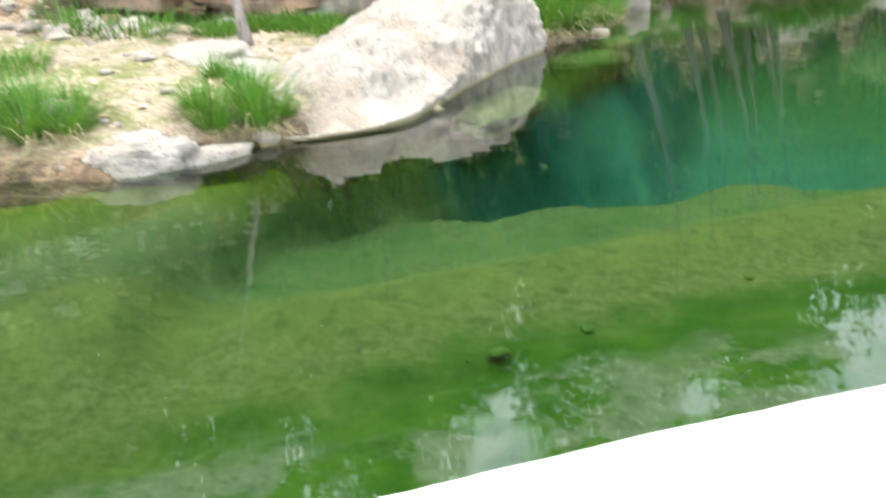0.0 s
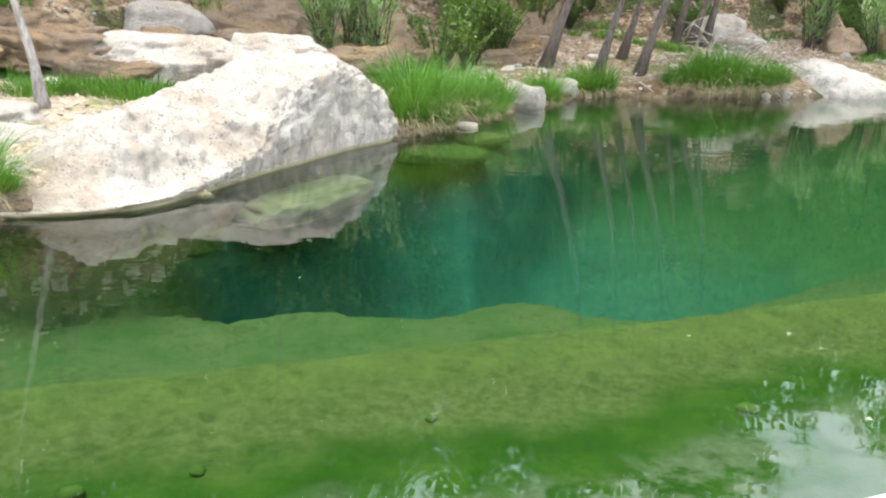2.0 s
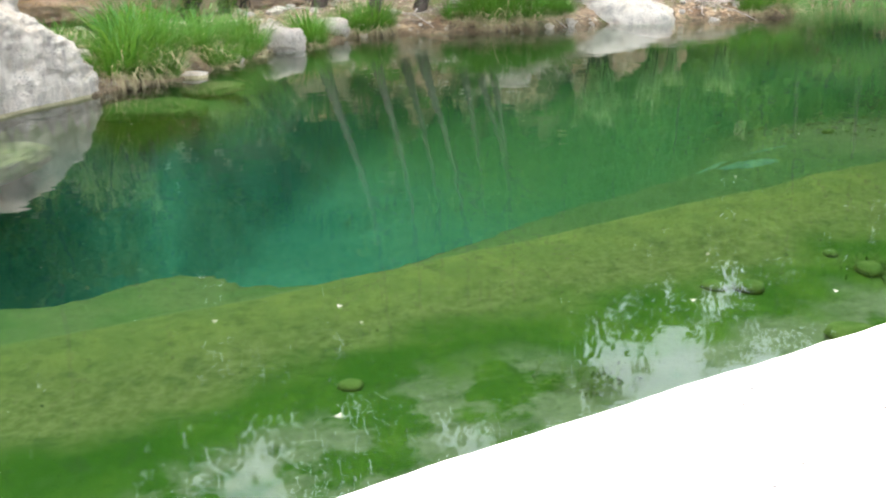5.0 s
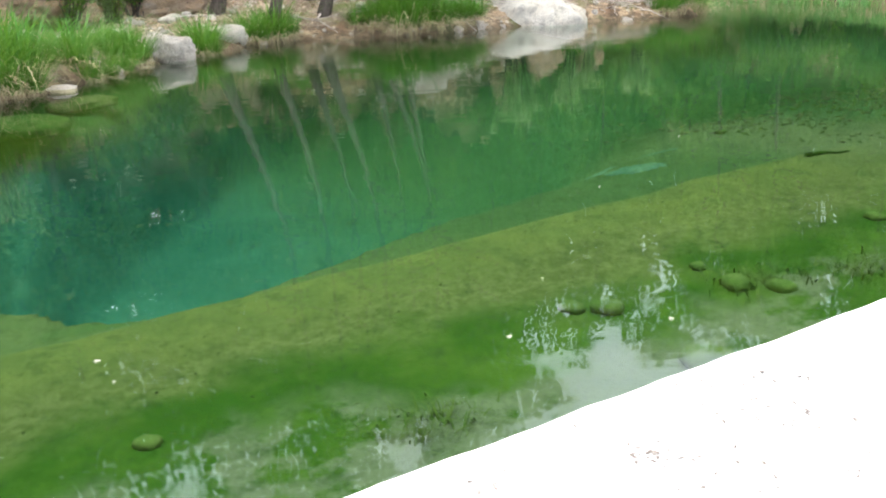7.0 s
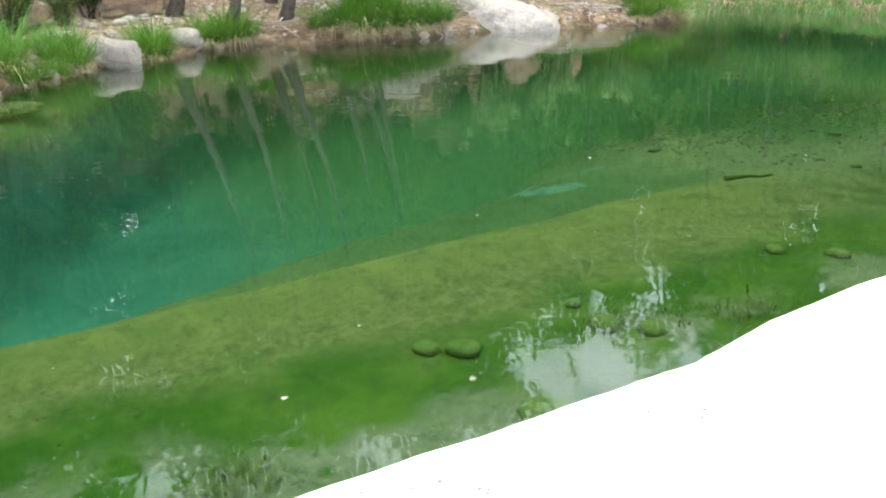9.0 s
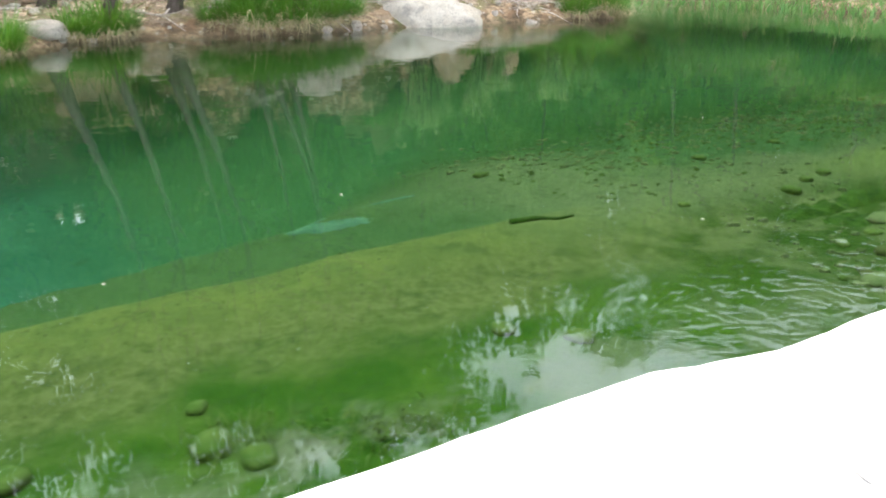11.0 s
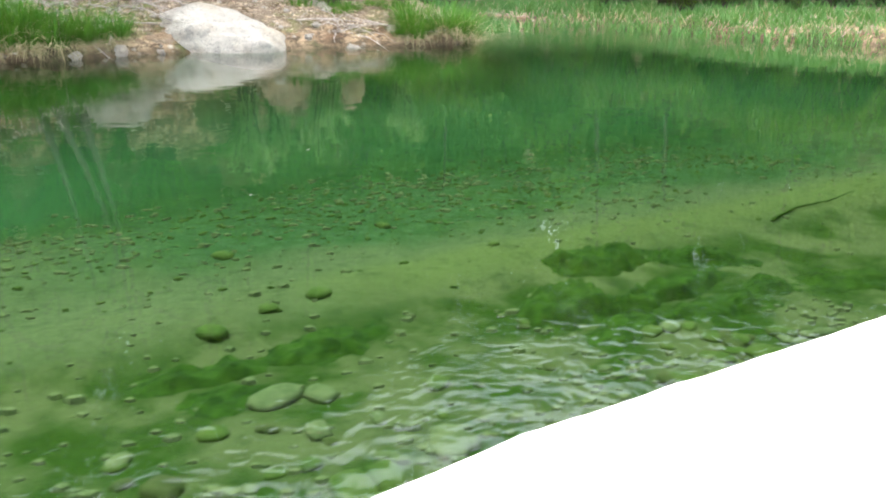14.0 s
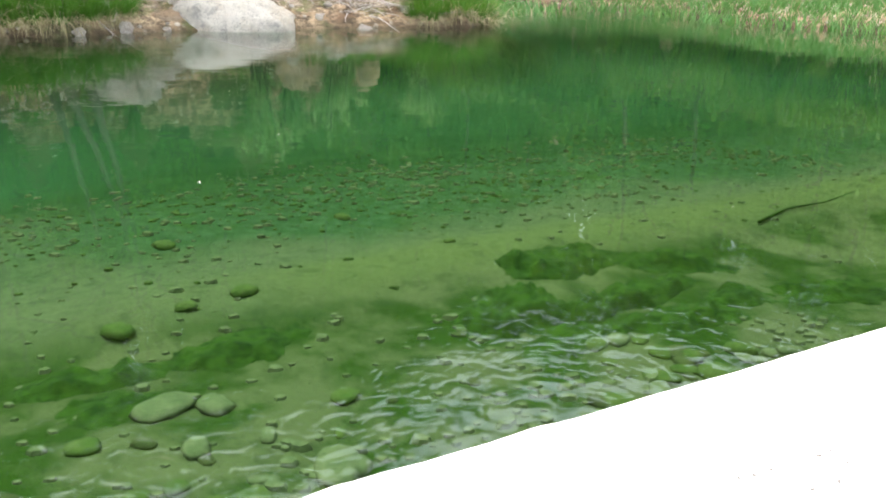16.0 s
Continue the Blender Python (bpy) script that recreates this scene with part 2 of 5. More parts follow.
def make_limestone(name, light, dark, warm, wetline=True):
    m = Nodes(name)
    p = m.position()
    x, y, z = m.axes(p)
    wide, mid, fine = m.noise(p, 1.3, 5, 0.6), m.noise(p, 6.0, 8, 0.72), m.noise(p, 30.0, 8, 0.75)
    grain = m.math('ADD', m.math('MULTIPLY', mid, 0.55), m.math('MULTIPLY', fine, 0.45))
    colour = m.mix(m.step(grain, 0.34, 0.50), dark, light)
    colour = m.mix(m.math('MULTIPLY', m.step(wide, 0.48, 0.64), m.step(fine, 0.35, 0.6)), colour, warm)
    pits = m.math('MULTIPLY', m.step(fine, 0.42, 0.34), m.step(mid, 0.40, 0.60))
    colour = m.mix(m.math('MULTIPLY', pits, 0.85), colour, (0.17, 0.145, 0.12))
    specks = m.math('MULTIPLY', m.step(m.voronoi(p, 26.0), 0.30, 0.16), m.step(m.noise(p, 4.0, 4, 0.6), 0.44, 0.58))
    colour = m.mix(m.math('MULTIPLY', specks, 0.85), colour, (0.13, 0.12, 0.105))
    lichen = m.math('MULTIPLY', m.step(m.noise(p, 3.1, 7, 0.7), 0.54, 0.62), m.step(m.noise(p, 0.9, 3), 0.48, 0.60))
    colour = m.mix(m.math('MULTIPLY', lichen, 0.30 if wetline else 0.5), colour, (0.25, 0.24, 0.22))
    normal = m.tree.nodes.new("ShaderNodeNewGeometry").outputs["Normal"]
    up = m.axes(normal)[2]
    # steep sides: grey and tan streaks, with their shade painted into the colour
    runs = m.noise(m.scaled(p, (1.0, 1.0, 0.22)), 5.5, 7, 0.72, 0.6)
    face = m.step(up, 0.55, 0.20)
    shade_runs = m.mix(m.step(runs, 0.36, 0.62), (0.30, 0.27, 0.235), (0.70, 0.62, 0.52))
    shade_runs = m.mix(m.step(m.noise(m.scaled(p, (1.0, 1.0, 0.25)), 3.0, 4), 0.55, 0.68), shade_runs, (0.46, 0.36, 0.25))
    colour = m.mix(m.math('MULTIPLY', face, 0.66 if wetline else 0.2), colour, shade_runs)
    if wetline:
        line = m.math('ADD', z, m.math('MULTIPLY', m.math('SUBTRACT', mid, 0.5), 0.05))
        colour = m.mix(m.math('MULTIPLY', m.step(line, 0.045, 0.025), 0.8), colour, (0.46, 0.41, 0.22))
        colour = m.mix(m.step(z, 0.008, -0.03), colour, m.mix(mid, (0.100, 0.110, 0.030), (0.190, 0.180, 0.075)))
    relief = m.math('ADD', m.math('MULTIPLY', mid, 1.4), m.math('MULTIPLY', fine, 0.8))
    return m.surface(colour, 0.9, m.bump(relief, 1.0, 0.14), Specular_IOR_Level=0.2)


def make_leaf(name, low, high, through_light=0.35):
    m = Nodes(name)
    info = m.tree.nodes.new("ShaderNodeNewGeometry").outputs["Random Per Island"]
    colour = m.mix(info, low, high)
    diffuse = m.node("ShaderNodeBsdfPrincipled", colour)
    diffuse.inputs["Roughness"].default_value = 0.5
    diffuse.inputs["Specular IOR Level"].default_value = 0.3
    lit = m.node("ShaderNodeBsdfTranslucent", m.mix(0.5, colour, (0.16, 0.22, 0.02)))
    both = m.node("ShaderNodeMixShader", through_light, diffuse.outputs[0], lit.outputs[0])
    m.put(m.out.inputs[0], both.outputs[0])
    return m.mat


def make_bark(name, low, high):
    m = Nodes(name)
    p = m.coords()
    grain = m.noise(m.scaled(p, (1.0, 1.0, 0.22)), 26.0, 6, 0.7)
    rings = m.noise(m.scaled(p, (0.3, 0.3, 1.0)), 9.0, 4, 0.6)
    colour = m.mix(m.step(grain, 0.32, 0.66), low, high)
    colour = m.mix(m.math('MULTIPLY', m.step(rings, 0.56, 0.66), 0.5), colour, (0.09, 0.075, 0.06))
    return m.surface(colour, 0.9, m.bump(grain, 0.9, 0.02), Specular_IOR_Level=0.2)


def make_plain(name, low, high, scale=9.0, rough=0.9, relief=0.02):
    m = Nodes(name)
    p = m.position()
    mid, fine = m.noise(p, scale, 5, 0.65), m.noise(p, scale * 6, 5, 0.7)
    colour = m.mix(m.step(m.math('ADD', m.math('MULTIPLY', mid, 0.7), m.math('MULTIPLY', fine, 0.3)), 0.35, 0.65), low, high)
    return m.surface(colour, rough, m.bump(fine, 0.7, relief), Specular_IOR_Level=0.2)


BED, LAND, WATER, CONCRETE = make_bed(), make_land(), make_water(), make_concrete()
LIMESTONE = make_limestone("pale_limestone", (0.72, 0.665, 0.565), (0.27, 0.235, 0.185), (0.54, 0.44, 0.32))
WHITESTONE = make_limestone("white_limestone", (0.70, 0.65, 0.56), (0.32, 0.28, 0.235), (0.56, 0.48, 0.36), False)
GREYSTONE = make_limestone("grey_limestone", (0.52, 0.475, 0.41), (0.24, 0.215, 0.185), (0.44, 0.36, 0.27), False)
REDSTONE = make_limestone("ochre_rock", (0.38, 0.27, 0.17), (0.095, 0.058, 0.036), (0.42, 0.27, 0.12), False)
MOSSY = make_plain("algae_stone", (0.040, 0.088, 0.012), (0.088, 0.128, 0.030), 8.0)
PALEALGAE = make_plain("pale_algae_rock", (0.085, 0.110, 0.030), (0.200, 0.200, 0.085), 4.0)
PALESILT = make_plain("pale_silt", (0.036, 0.108, 0.064), (0.068, 0.148, 0.094), 3.0)
DARKSTONE = make_plain("dark_bed_stone", (0.036, 0.058, 0.016), (0.080, 0.100, 0.032), 12.0)
PALESTONE = make_plain("pale_bed_stone", (0.080, 0.115, 0.045), (0.150, 0.175, 0.085), 7.0)
WEED = make_plain("water_weed", (0.008, 0.034, 0.002), (0.036, 0.090, 0.006), 11.0)
BARK = make_bark("grey_brown_bark", (0.042, 0.034, 0.029), (0.120, 0.100, 0.084))
PALEBARK = make_bark("pale_bark", (0.15, 0.13, 0.11), (0.34, 0.31, 0.28))
DEADWOOD = make_plain("bleached_wood", (0.24, 0.20, 0.17), (0.47, 0.42, 0.37), 14.0)
GRASS = make_leaf("lush_grass", (0.024, 0.122, 0.010), (0.088, 0.240, 0.030))
DRYGRASS = make_leaf("dry_grass", (0.27, 0.22, 0.11), (0.43, 0.37, 0.22), 0.25)
REED = make_leaf("reed_leaf", (0.040, 0.155, 0.034), (0.135, 0.275, 0.080))
LEAF = make_leaf("tree_leaf", (0.046, 0.125, 0.018), (0.115, 0.215, 0.032))
PALELEAF = make_leaf("fresh_leaf", (0.070, 0.160, 0.014), (0.150, 0.260, 0.036))
OLEANDER = make_leaf("oleander_leaf", (0.140, 0.260, 0.080), (0.330, 0.430, 0.200), 0.35)
LITTER = make_leaf("fallen_leaf", (0.24, 0.155, 0.085), (0.62, 0.50, 0.37), 0.1)


# ---- building helpers ----
def mesh_of(name, verts, faces, materials, smooth=False):
    me = bpy.data.meshes.new(name)
    me.from_pydata([tuple(v) for v in verts], [], faces)
    for k in materials:
        me.materials.append(k)
    if smooth:
        me.polygons.foreach_set("use_smooth", [True] * len(me.polygons))
    me.update()
    return me


def thing(name, me, label, category, group="", kind="", m=None):
    ob = tagged(new(name, me), label, category, group, kind)
    if m is not None:
        ob.matrix_basis = m
    return ob


def part(name, me, parent, label=""):
    ob = new(name, me)
    ob.parent = parent
    return tagged(ob, label)


class Soup:
    """Collects verts and faces of one mesh."""

    def __init__(self):
        self.v, self.f = [], []

    def tube(self, points, radii, sides=8):
        base = len(self.v)
        for i, (p, r) in enumerate(zip(points, radii)):
            a, b = points[max(i - 1, 0)], points[min(i + 1, len(points) - 1)]
            d = (Vector(b) - Vector(a)).normalized()
            q = d.to_track_quat('Z', 'Y')
            for k in range(sides):
                t = 2 * math.pi * k / sides
                self.v.append(Vector(p) + q @ Vector((r * math.cos(t), r * math.sin(t), 0)))
        for i in range(len(points) - 1):
            for k in range(sides):
                a, b = base + i * sides + k, base + i * sides + (k + 1) % sides
                self.f.append((a, b, b + sides, a + sides))
        self.f.append(tuple(base + (len(points) - 1) * sides + k for k in range(sides)))
        self.f.append(tuple(base + k for k in reversed(range(sides))))

    def blade(self, root, tip, width, sag, side):
        """A grass blade: a tapered strip, bent."""
        base = len(self.v)
        root, tip, side = Vector(root), Vector(tip), Vector(side)
        mid = (root + tip) / 2 + Vector((0, 0, sag))
        for p, w in ((root, width), ((root + mid) / 2 + Vector((0, 0, sag * 0.25)), width), (mid, width * 0.8), ((mid + tip) / 2 + Vector((0, 0, sag * 0.2)), width * 0.5)):
            self.v += [p - side * w / 2, p + side * w / 2]
        self.v.append(tip)
        for i in range(3):
            a = base + 2 * i
            self.f.append((a, a + 1, a + 3, a + 2))
        self.f.append((base + 6, base + 7, base + 8))

    def leaf(self, at, along, side, length, width):
        base = len(self.v)
        at, along, side = Vector(at), Vector(along), Vector(side)
        self.v += [at, at + along * length * 0.45 + side * width / 2, at + along * length, at + along * length * 0.45 - side * width / 2]
        self.f.append((base, base + 1, base + 2, base + 3))


def smooth(a, b, x):
    t = np.clip((x - a) / (b - a), 0, 1)
    return t * t * (3 - 2 * t)


def fbm(x, y, scale, seed=0.0, octaves=4):
    """Cheap value noise on arrays, about -1 to 1."""
    total, amp = np.zeros_like(x, dtype=float), 1.0
    for o in range(octaves):
        u, v = x * scale + seed * 17.3 + o * 31.7, y * scale - seed * 9.1 + o * 11.9
        i, j = np.floor(u), np.floor(v)
        fu, fv = u - i, v - j
        fu, fv = fu * fu * (3 - 2 * fu), fv * fv * (3 - 2 * fv)

        def cell(a, b):
            h = np.sin(a * 127.1 + b * 311.7 + 74.7) * 43758.5453
            return (h - np.floor(h)) * 2 - 1

        total += amp * ((cell(i, j) * (1 - fu) + cell(i + 1, j) * fu) * (1 - fv) + (cell(i, j + 1) * (1 - fu) + cell(i + 1, j + 1) * fu) * fv)
        amp, scale = amp * 0.5, scale * 2.03
    return total * 0.55


# ---- ground and river bed ----
SHORE = [(-120, 6), (-30, 3.0), (-8, 5.2), (-3.4, 6.3), (-2.6, 6.2), (-1.9, 6.85), (-1.25, 7.25), (-0.45, 7.75), (-0.12, 8.9), (0.3, 9.8), (0.9, 11.3),
         (1.25, 12.1), (1.7, 12.9), (2.3, 13.6), (2.7, 15.2), (3.3, 16.7), (3.8, 17.5), (4.8, 19.2), (5.8, 20.0), (7.5, 20.2), (8.9, 20.4),
         (10.4, 21.5), (12.7, 22.4), (14.2, 22.9), (16.5, 23.3), (17.6, 26.0), (18.6, 29.6), (21.2, 30.0), (22.6, 28.4), (24.0, 25.5), (25.4, 24.2),
         (27.0, 22.6), (33.0, 20.0), (60.0, 26.0), (140.0, 50.0)]


def shore_distance(x, y):
    """Metres from the far shoreline, positive on land."""
    best = np.full(x.shape, 1e9)
    for (ax, ay), (bx, by) in zip(SHORE[:-1], SHORE[1:]):
        dx, dy = bx - ax, by - ay
        t = np.clip(((x - ax) * dx + (y - ay) * dy) / (dx * dx + dy * dy), 0, 1)
        best = np.minimum(best, np.hypot(x - ax - t * dx, y - ay - t * dy))
    inside = np.zeros(x.shape, bool)
    ring = SHORE + [(140, 4000), (-120, 4000)]
    for (ax, ay), (bx, by) in zip(ring, ring[1:] + ring[:1]):
        cross = (ay > y) != (by > y)
        with np.errstate(divide='ignore', invalid='ignore'):
            inside ^= cross & (x < (bx - ax) * (y - ay) / (by - ay) + ax)
    return np.where(inside, best, -best)


def ground_height(x, y):
    x, y = np.asarray(x, float), np.asarray(y, float)
    d = shore_distance(x, y) + 0.12 * fbm(x, y, 1.6, 3)
    s, n = QX * x + QY * (y - Q0), -QY * x + QX * (y - Q0)
    # far bank: a low lip, a sloping shelf, then a steep wooded hillside
    rise = 0.10 + 0.11 * smooth(3.0, 5.0, x) - 0.10 * smooth(16.0, 20.0, x)
    foot = 5.4 + 1.2 * fbm(x, y, 0.25, 5) - 1.3 * smooth(3, 6, x) + 4.0 * smooth(14, 20, x)
    dp = np.maximum(d, 0)
    land = (0.30 + 0.10 * smooth(3, 5, x)) * (1 - np.exp(-dp / 0.35)) + rise * np.minimum(dp, 9.0)
    hill = np.maximum(dp - foot, 0)
    land = land + 6.5 * (1 - np.exp(-hill * 0.20)) + 0.04 * np.minimum(hill, 60) + 0.30 * np.minimum(np.maximum(hill - 18, 0), 50)
    land = land + (0.05 + 0.05 * smooth(1, 4, dp)) * fbm(x, y, 1.1, 7) * smooth(0, 0.8, dp) + 0.5 * smooth(0, 2, hill) * fbm(x, y, 0.55, 9) + 0.30 * smooth(0, 0.8, hill) * np.abs(fbm(x, y, 1.7, 15, 3))
    land = land + 0.03 * fbm(x, y, 4.5, 13, 3) * smooth(0, 0.5, dp)
    # bed: a shelf by the quay, a rounded step, then the deep pool; shallower downstream
    shelf = -0.72 + 0.40 * smooth(5.0, 10.5, s) + 0.03 * fbm(x, y, 1.4, 21) + 0.012 * fbm(x, y, 6.0, 22, 3)
    nc = n + 0.55 * smooth(5.5, 10.0, s)
    shelf = shelf + 0.10 * np.exp(-((nc - 3.55) / 0.45) ** 2) - (0.10 + 0.06 * smooth(5, 8, s)) * smooth(3.75, 4.3, nc) * (1 - smooth(10, 12.5, s))
    shelf = shelf + 0.28 * smooth(0.9, -0.6, s) * smooth(3.4, 5.0, n)
    shelf = shelf + 0.22 * smooth(0.8, 0.0, n) * smooth(7, 10, s)
    shelf = shelf - 0.045 * np.maximum(n - 4.5, 0) * smooth(8, 12, s)
    rim = np.interp(s, [0.6, 0.9, 1.6, 1.85, 2.2, 2.9, 3.7, 4.6, 4.95, 5.2, 5.8, 6.4, 7.0, 7.7, 8.4, 9.1, 10.0, 12.0], [5.4, 5.35, 5.5, 5.5, 5.12, 5.28, 4.8, 5.0, 4.90, 4.42, 4.16, 4.20, 4.34, 4.48, 4.52, 4.42, 4.32, 4.2])
    rim = rim + 3.0 * np.maximum(0.6 - s, 0) + 0.07 * fbm(x, y, 2.6, 33, 3)
    pool = smooth(0, 0.28 + 5.0 * smooth(8.0, 13.0, s), n - rim)
    fade = 1 - smooth(9.5, 16.0, s)
    bed = shelf - pool * (0.35 + 0.75 * fade) * (1 + 0.10 * fbm(x, y, 0.7, 41))
    w = np.maximum(-d, 0)
    cut = 0.5 * smooth(-2.1, -1.3, x) - 0.25 * smooth(1.6, 2.0, x) * smooth(4.0, 2.5, x) + 1.6 * smooth(-1.75, -1.05, x) * smooth(2.4, 1.2, x) + 1.8 * smooth(-1.6, -1.05, x) * smooth(0.6, 0.0, x)
    apron = -0.05 - (0.16 + cut) * w - 0.30 * np.maximum(w - 1.0, 0)
    apron = apron - 0.6 * np.maximum(w - 0.8, 0) * smooth(-0.5, 1.0, x) * smooth(12.0, 8.0, x) + 0.05 * fbm(x, y, 2.0, 51)
    bed = bed + 0.16 * np.logaddexp(0, np.clip((apron - bed) / 0.16, -40, 40)) - np.where(n < 3.0, 0.0, 0.01)
    for line, drop in (([(-3.9, 6.2), (-3.5, 6.2), (-2.95, 6.4), (-2.5, 6.9)], 0.14), ([(-2.35, 6.0), (-2.0, 6.6), (-1.5, 7.2)], 0.12), ([(-3.3, 4.9), (-2.95, 5.5), (-2.4, 5.9)], 0.10),
                       ([(-0.6, 4.05), (-0.33, 4.34), (0.2, 4.46)], 0.09), ([(-1.6, 3.7), (-1.19, 3.91), (-0.95, 4.08)], 0.07)):
        lx, ly = [q[0] for q in line], [q[1] for q in line]
        side = y - np.interp(x, lx, ly) + 0.05 * fbm(x, y, 3.0, 61, 2)
        span = smooth(lx[0] - 0.3, lx[0], x) * smooth(lx[-1] + 0.3, lx[-1], x)
        bed = bed - drop * span * smooth(-0.35, -0.02, side) * smooth(0.06, -0.02, side)
    z = np.where(d > 0, np.maximum(land, 0.02), np.minimum(bed, -0.02))
    return np.where(n < 0.15, np.where(n < -0.25, 0.30, z), z)


def axis(*runs):
    values = [runs[0][0]]
    for low, high, step in runs:
        count = max(1, round((high - low) / step))
        values += [low + (high - low) * (i + 1) / count for i in range(count)]
    return np.array(values)


gx = axis((-900, -100, 100), (-100, -20, 8), (-20, -5, 0.4), (-5, 19, 0.09), (19, 34, 0.25), (34, 60, 1.3), (60, 100, 8), (100, 900, 100))
gy = axis((-900, -100, 100), (-100, -10, 9), (-10, 1, 0.5), (1, 14, 0.09), (14, 26, 0.14), (26, 38, 0.4), (38, 60, 1.5), (60, 100, 8), (100, 900, 100))
X, Y = np.meshgrid(gx, gy)
Zg = ground_height(X, Y)
nx, ny = len(gx), len(gy)
index = np.arange(nx * ny).reshape(ny, nx)
quads = np.stack([index[:-1, :-1], index[:-1, 1:], index[1:, 1:], index[1:, :-1]], -1).reshape(-1, 4)
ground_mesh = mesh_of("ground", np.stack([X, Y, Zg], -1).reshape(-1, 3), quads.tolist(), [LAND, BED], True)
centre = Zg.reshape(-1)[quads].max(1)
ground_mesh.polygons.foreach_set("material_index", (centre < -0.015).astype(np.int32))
ground = thing("ground", ground_mesh, "stony river bank and algae-covered river bed", "ground", kind="structure")


def floor_at(x, y):
    return float(ground_height(np.array([x]), np.array([y]))[0])


# ---- water ----
wv = [(-900, -900, 0), (900, -900, 0), (900, 900, 0), (-900, 900, 0)]
water = thing("water", mesh_of("water", wv, [(0, 1, 2, 3)], [WATER]), "clear green river water with a calm surface", "water", kind="structure")

# ---- concrete quay ----
QUAY_TOP = 0.42
QUAY_EDGE = [(-60, -18.2), (-14, -2.95), (-0.2, 1.64), (1.11, 2.03), (3.79, 3.04), (4.79, 3.415), (5.15, 3.55), (5.83, 3.79), (6.2, 3.92), (6.84, 4.15), (7.25, 4.39), (7.71, 4.60), (8.42, 4.875), (8.895, 5.05), (9.06, 5.065), (9.38, 5.12), (9.88, 5.32),
             (10.6, 5.59), (10.995, 5.785), (11.3, 5.905), (12.02, 6.18), (12.445, 6.345), (12.81, 6.525), (13.1, 6.675), (14.0, 7.02), (14.8, 7.32), (15.05, 7.42), (40, 16.9), (80, 31)]


def make_quay():
    pts = []
    for (ax, ay), (bx, by) in zip(QUAY_EDGE[:-1], QUAY_EDGE[1:]):
        length = math.hypot(bx - ax, by - ay)
        count = max(1, int(length / (0.06 if ax > -3 and bx < 20 else 1.0)))
        pts += [(ax + (bx - ax) * i / count, ay + (by - ay) * i / count) for i in range(count)]
    pts.append(QUAY_EDGE[-1])
    verts, faces = [], []
    for x, y in pts:
        wob = 0.012 * noise.noise((x * 1.3, 0, 0)) + 0.006 * noise.noise((x * 7, 3, 0)) + 0.004 * noise.noise((x * 23, 5, 0))
        lift = 0.006 * noise.noise((x * 3, 9, 0))
        for off, z in ((-9.0, QUAY_TOP), (-3.0, QUAY_TOP), (-1.0, QUAY_TOP), (-0.12, QUAY_TOP), (-0.016 + wob, QUAY_TOP + lift * 0.4), (wob, QUAY_TOP - 0.010 + lift),
                       (wob * 0.6, QUAY_TOP - 0.05), (0.0, 0.1), (0.03, -0.25), (0.05, -1.4)):
            verts.append((x - QY * off, y + QX * off, z))
    rows = 10
    for i in range(len(pts) - 1):
        for k in range(rows - 1):
            a = i * rows + k
            faces.append((a, a + rows, a + rows + 1, a + 1))
    return mesh_of("quay", verts, faces, [CONCRETE], True)


quay = thing("quay", make_quay(), "sunlit white concrete walkway with a worn edge above the river", "walkway", kind="structure")


# ---- boulders ----
def rock_mesh(name, size, seed, material, rough=0.22, level=4, flat=0.0, wedge=0.0):
    bm = bmesh.new()
    bmesh.ops.create_icosphere(bm, subdivisions=level, radius=1.0)
    off = Vector((seed * 7.31, seed * 3.77, seed * 1.93))
    for v in bm.verts:
        p = v.co.copy()
        # squared-off, faceted lumps with finer pitting
        q = Vector([math.copysign(abs(c) ** 0.72, c) for c in p])
        lump = noise.fractal(p * 1.1 + off, 1.0, 2.0, 3) * rough
        cell = noise.voronoi(p * 1.5 + off)[0][0] * rough * 0.7 - abs(noise.fractal(p * 2.6 + off, 1.0, 2.1, 4)) * rough * 0.4
        fine = noise.fractal(p * 5.0 + off, 0.8, 2.1, 4) * rough * 0.22
        r = 0.86 + lump + cell * 0.6 + fine
        q = q * r
        if wedge and q.z > 0:
            q.z *= 1 - wedge * max(0.0, min(1.0, (q.x + 0.35) / 1.3))
        if q.z < -flat:
            q.z = -flat + (q.z + flat) * 0.5
        v.co = Vector((q.x * size[0], q.y * size[1], q.z * size[2]))
    me = bpy.data.meshes.new(name)
    bm.to_mesh(me)
    bm.free()
    me.materials.append(material)
    me.polygons.foreach_set("use_smooth", [True] * len(me.polygons))
    return me


def bank_boulder(label, x, y, size, turn, seed, material, rough=0.24, level=5):
    return boulder(label, (x, y, floor_at(x, y) + 0.22 * size[2]), size, turn, seed, material, rough, level)


def boulder(label, at, size, turn, seed, material, rough=0.22, level=4, group="", tilt=(0, 0), wedge=0.0):
    me = rock_mesh("boulder", size, seed, material, rough, level, 0.0, wedge)
    return thing("boulder", me, label, "rock", group, m=pose(*at, tilt[0], tilt[1], turn))


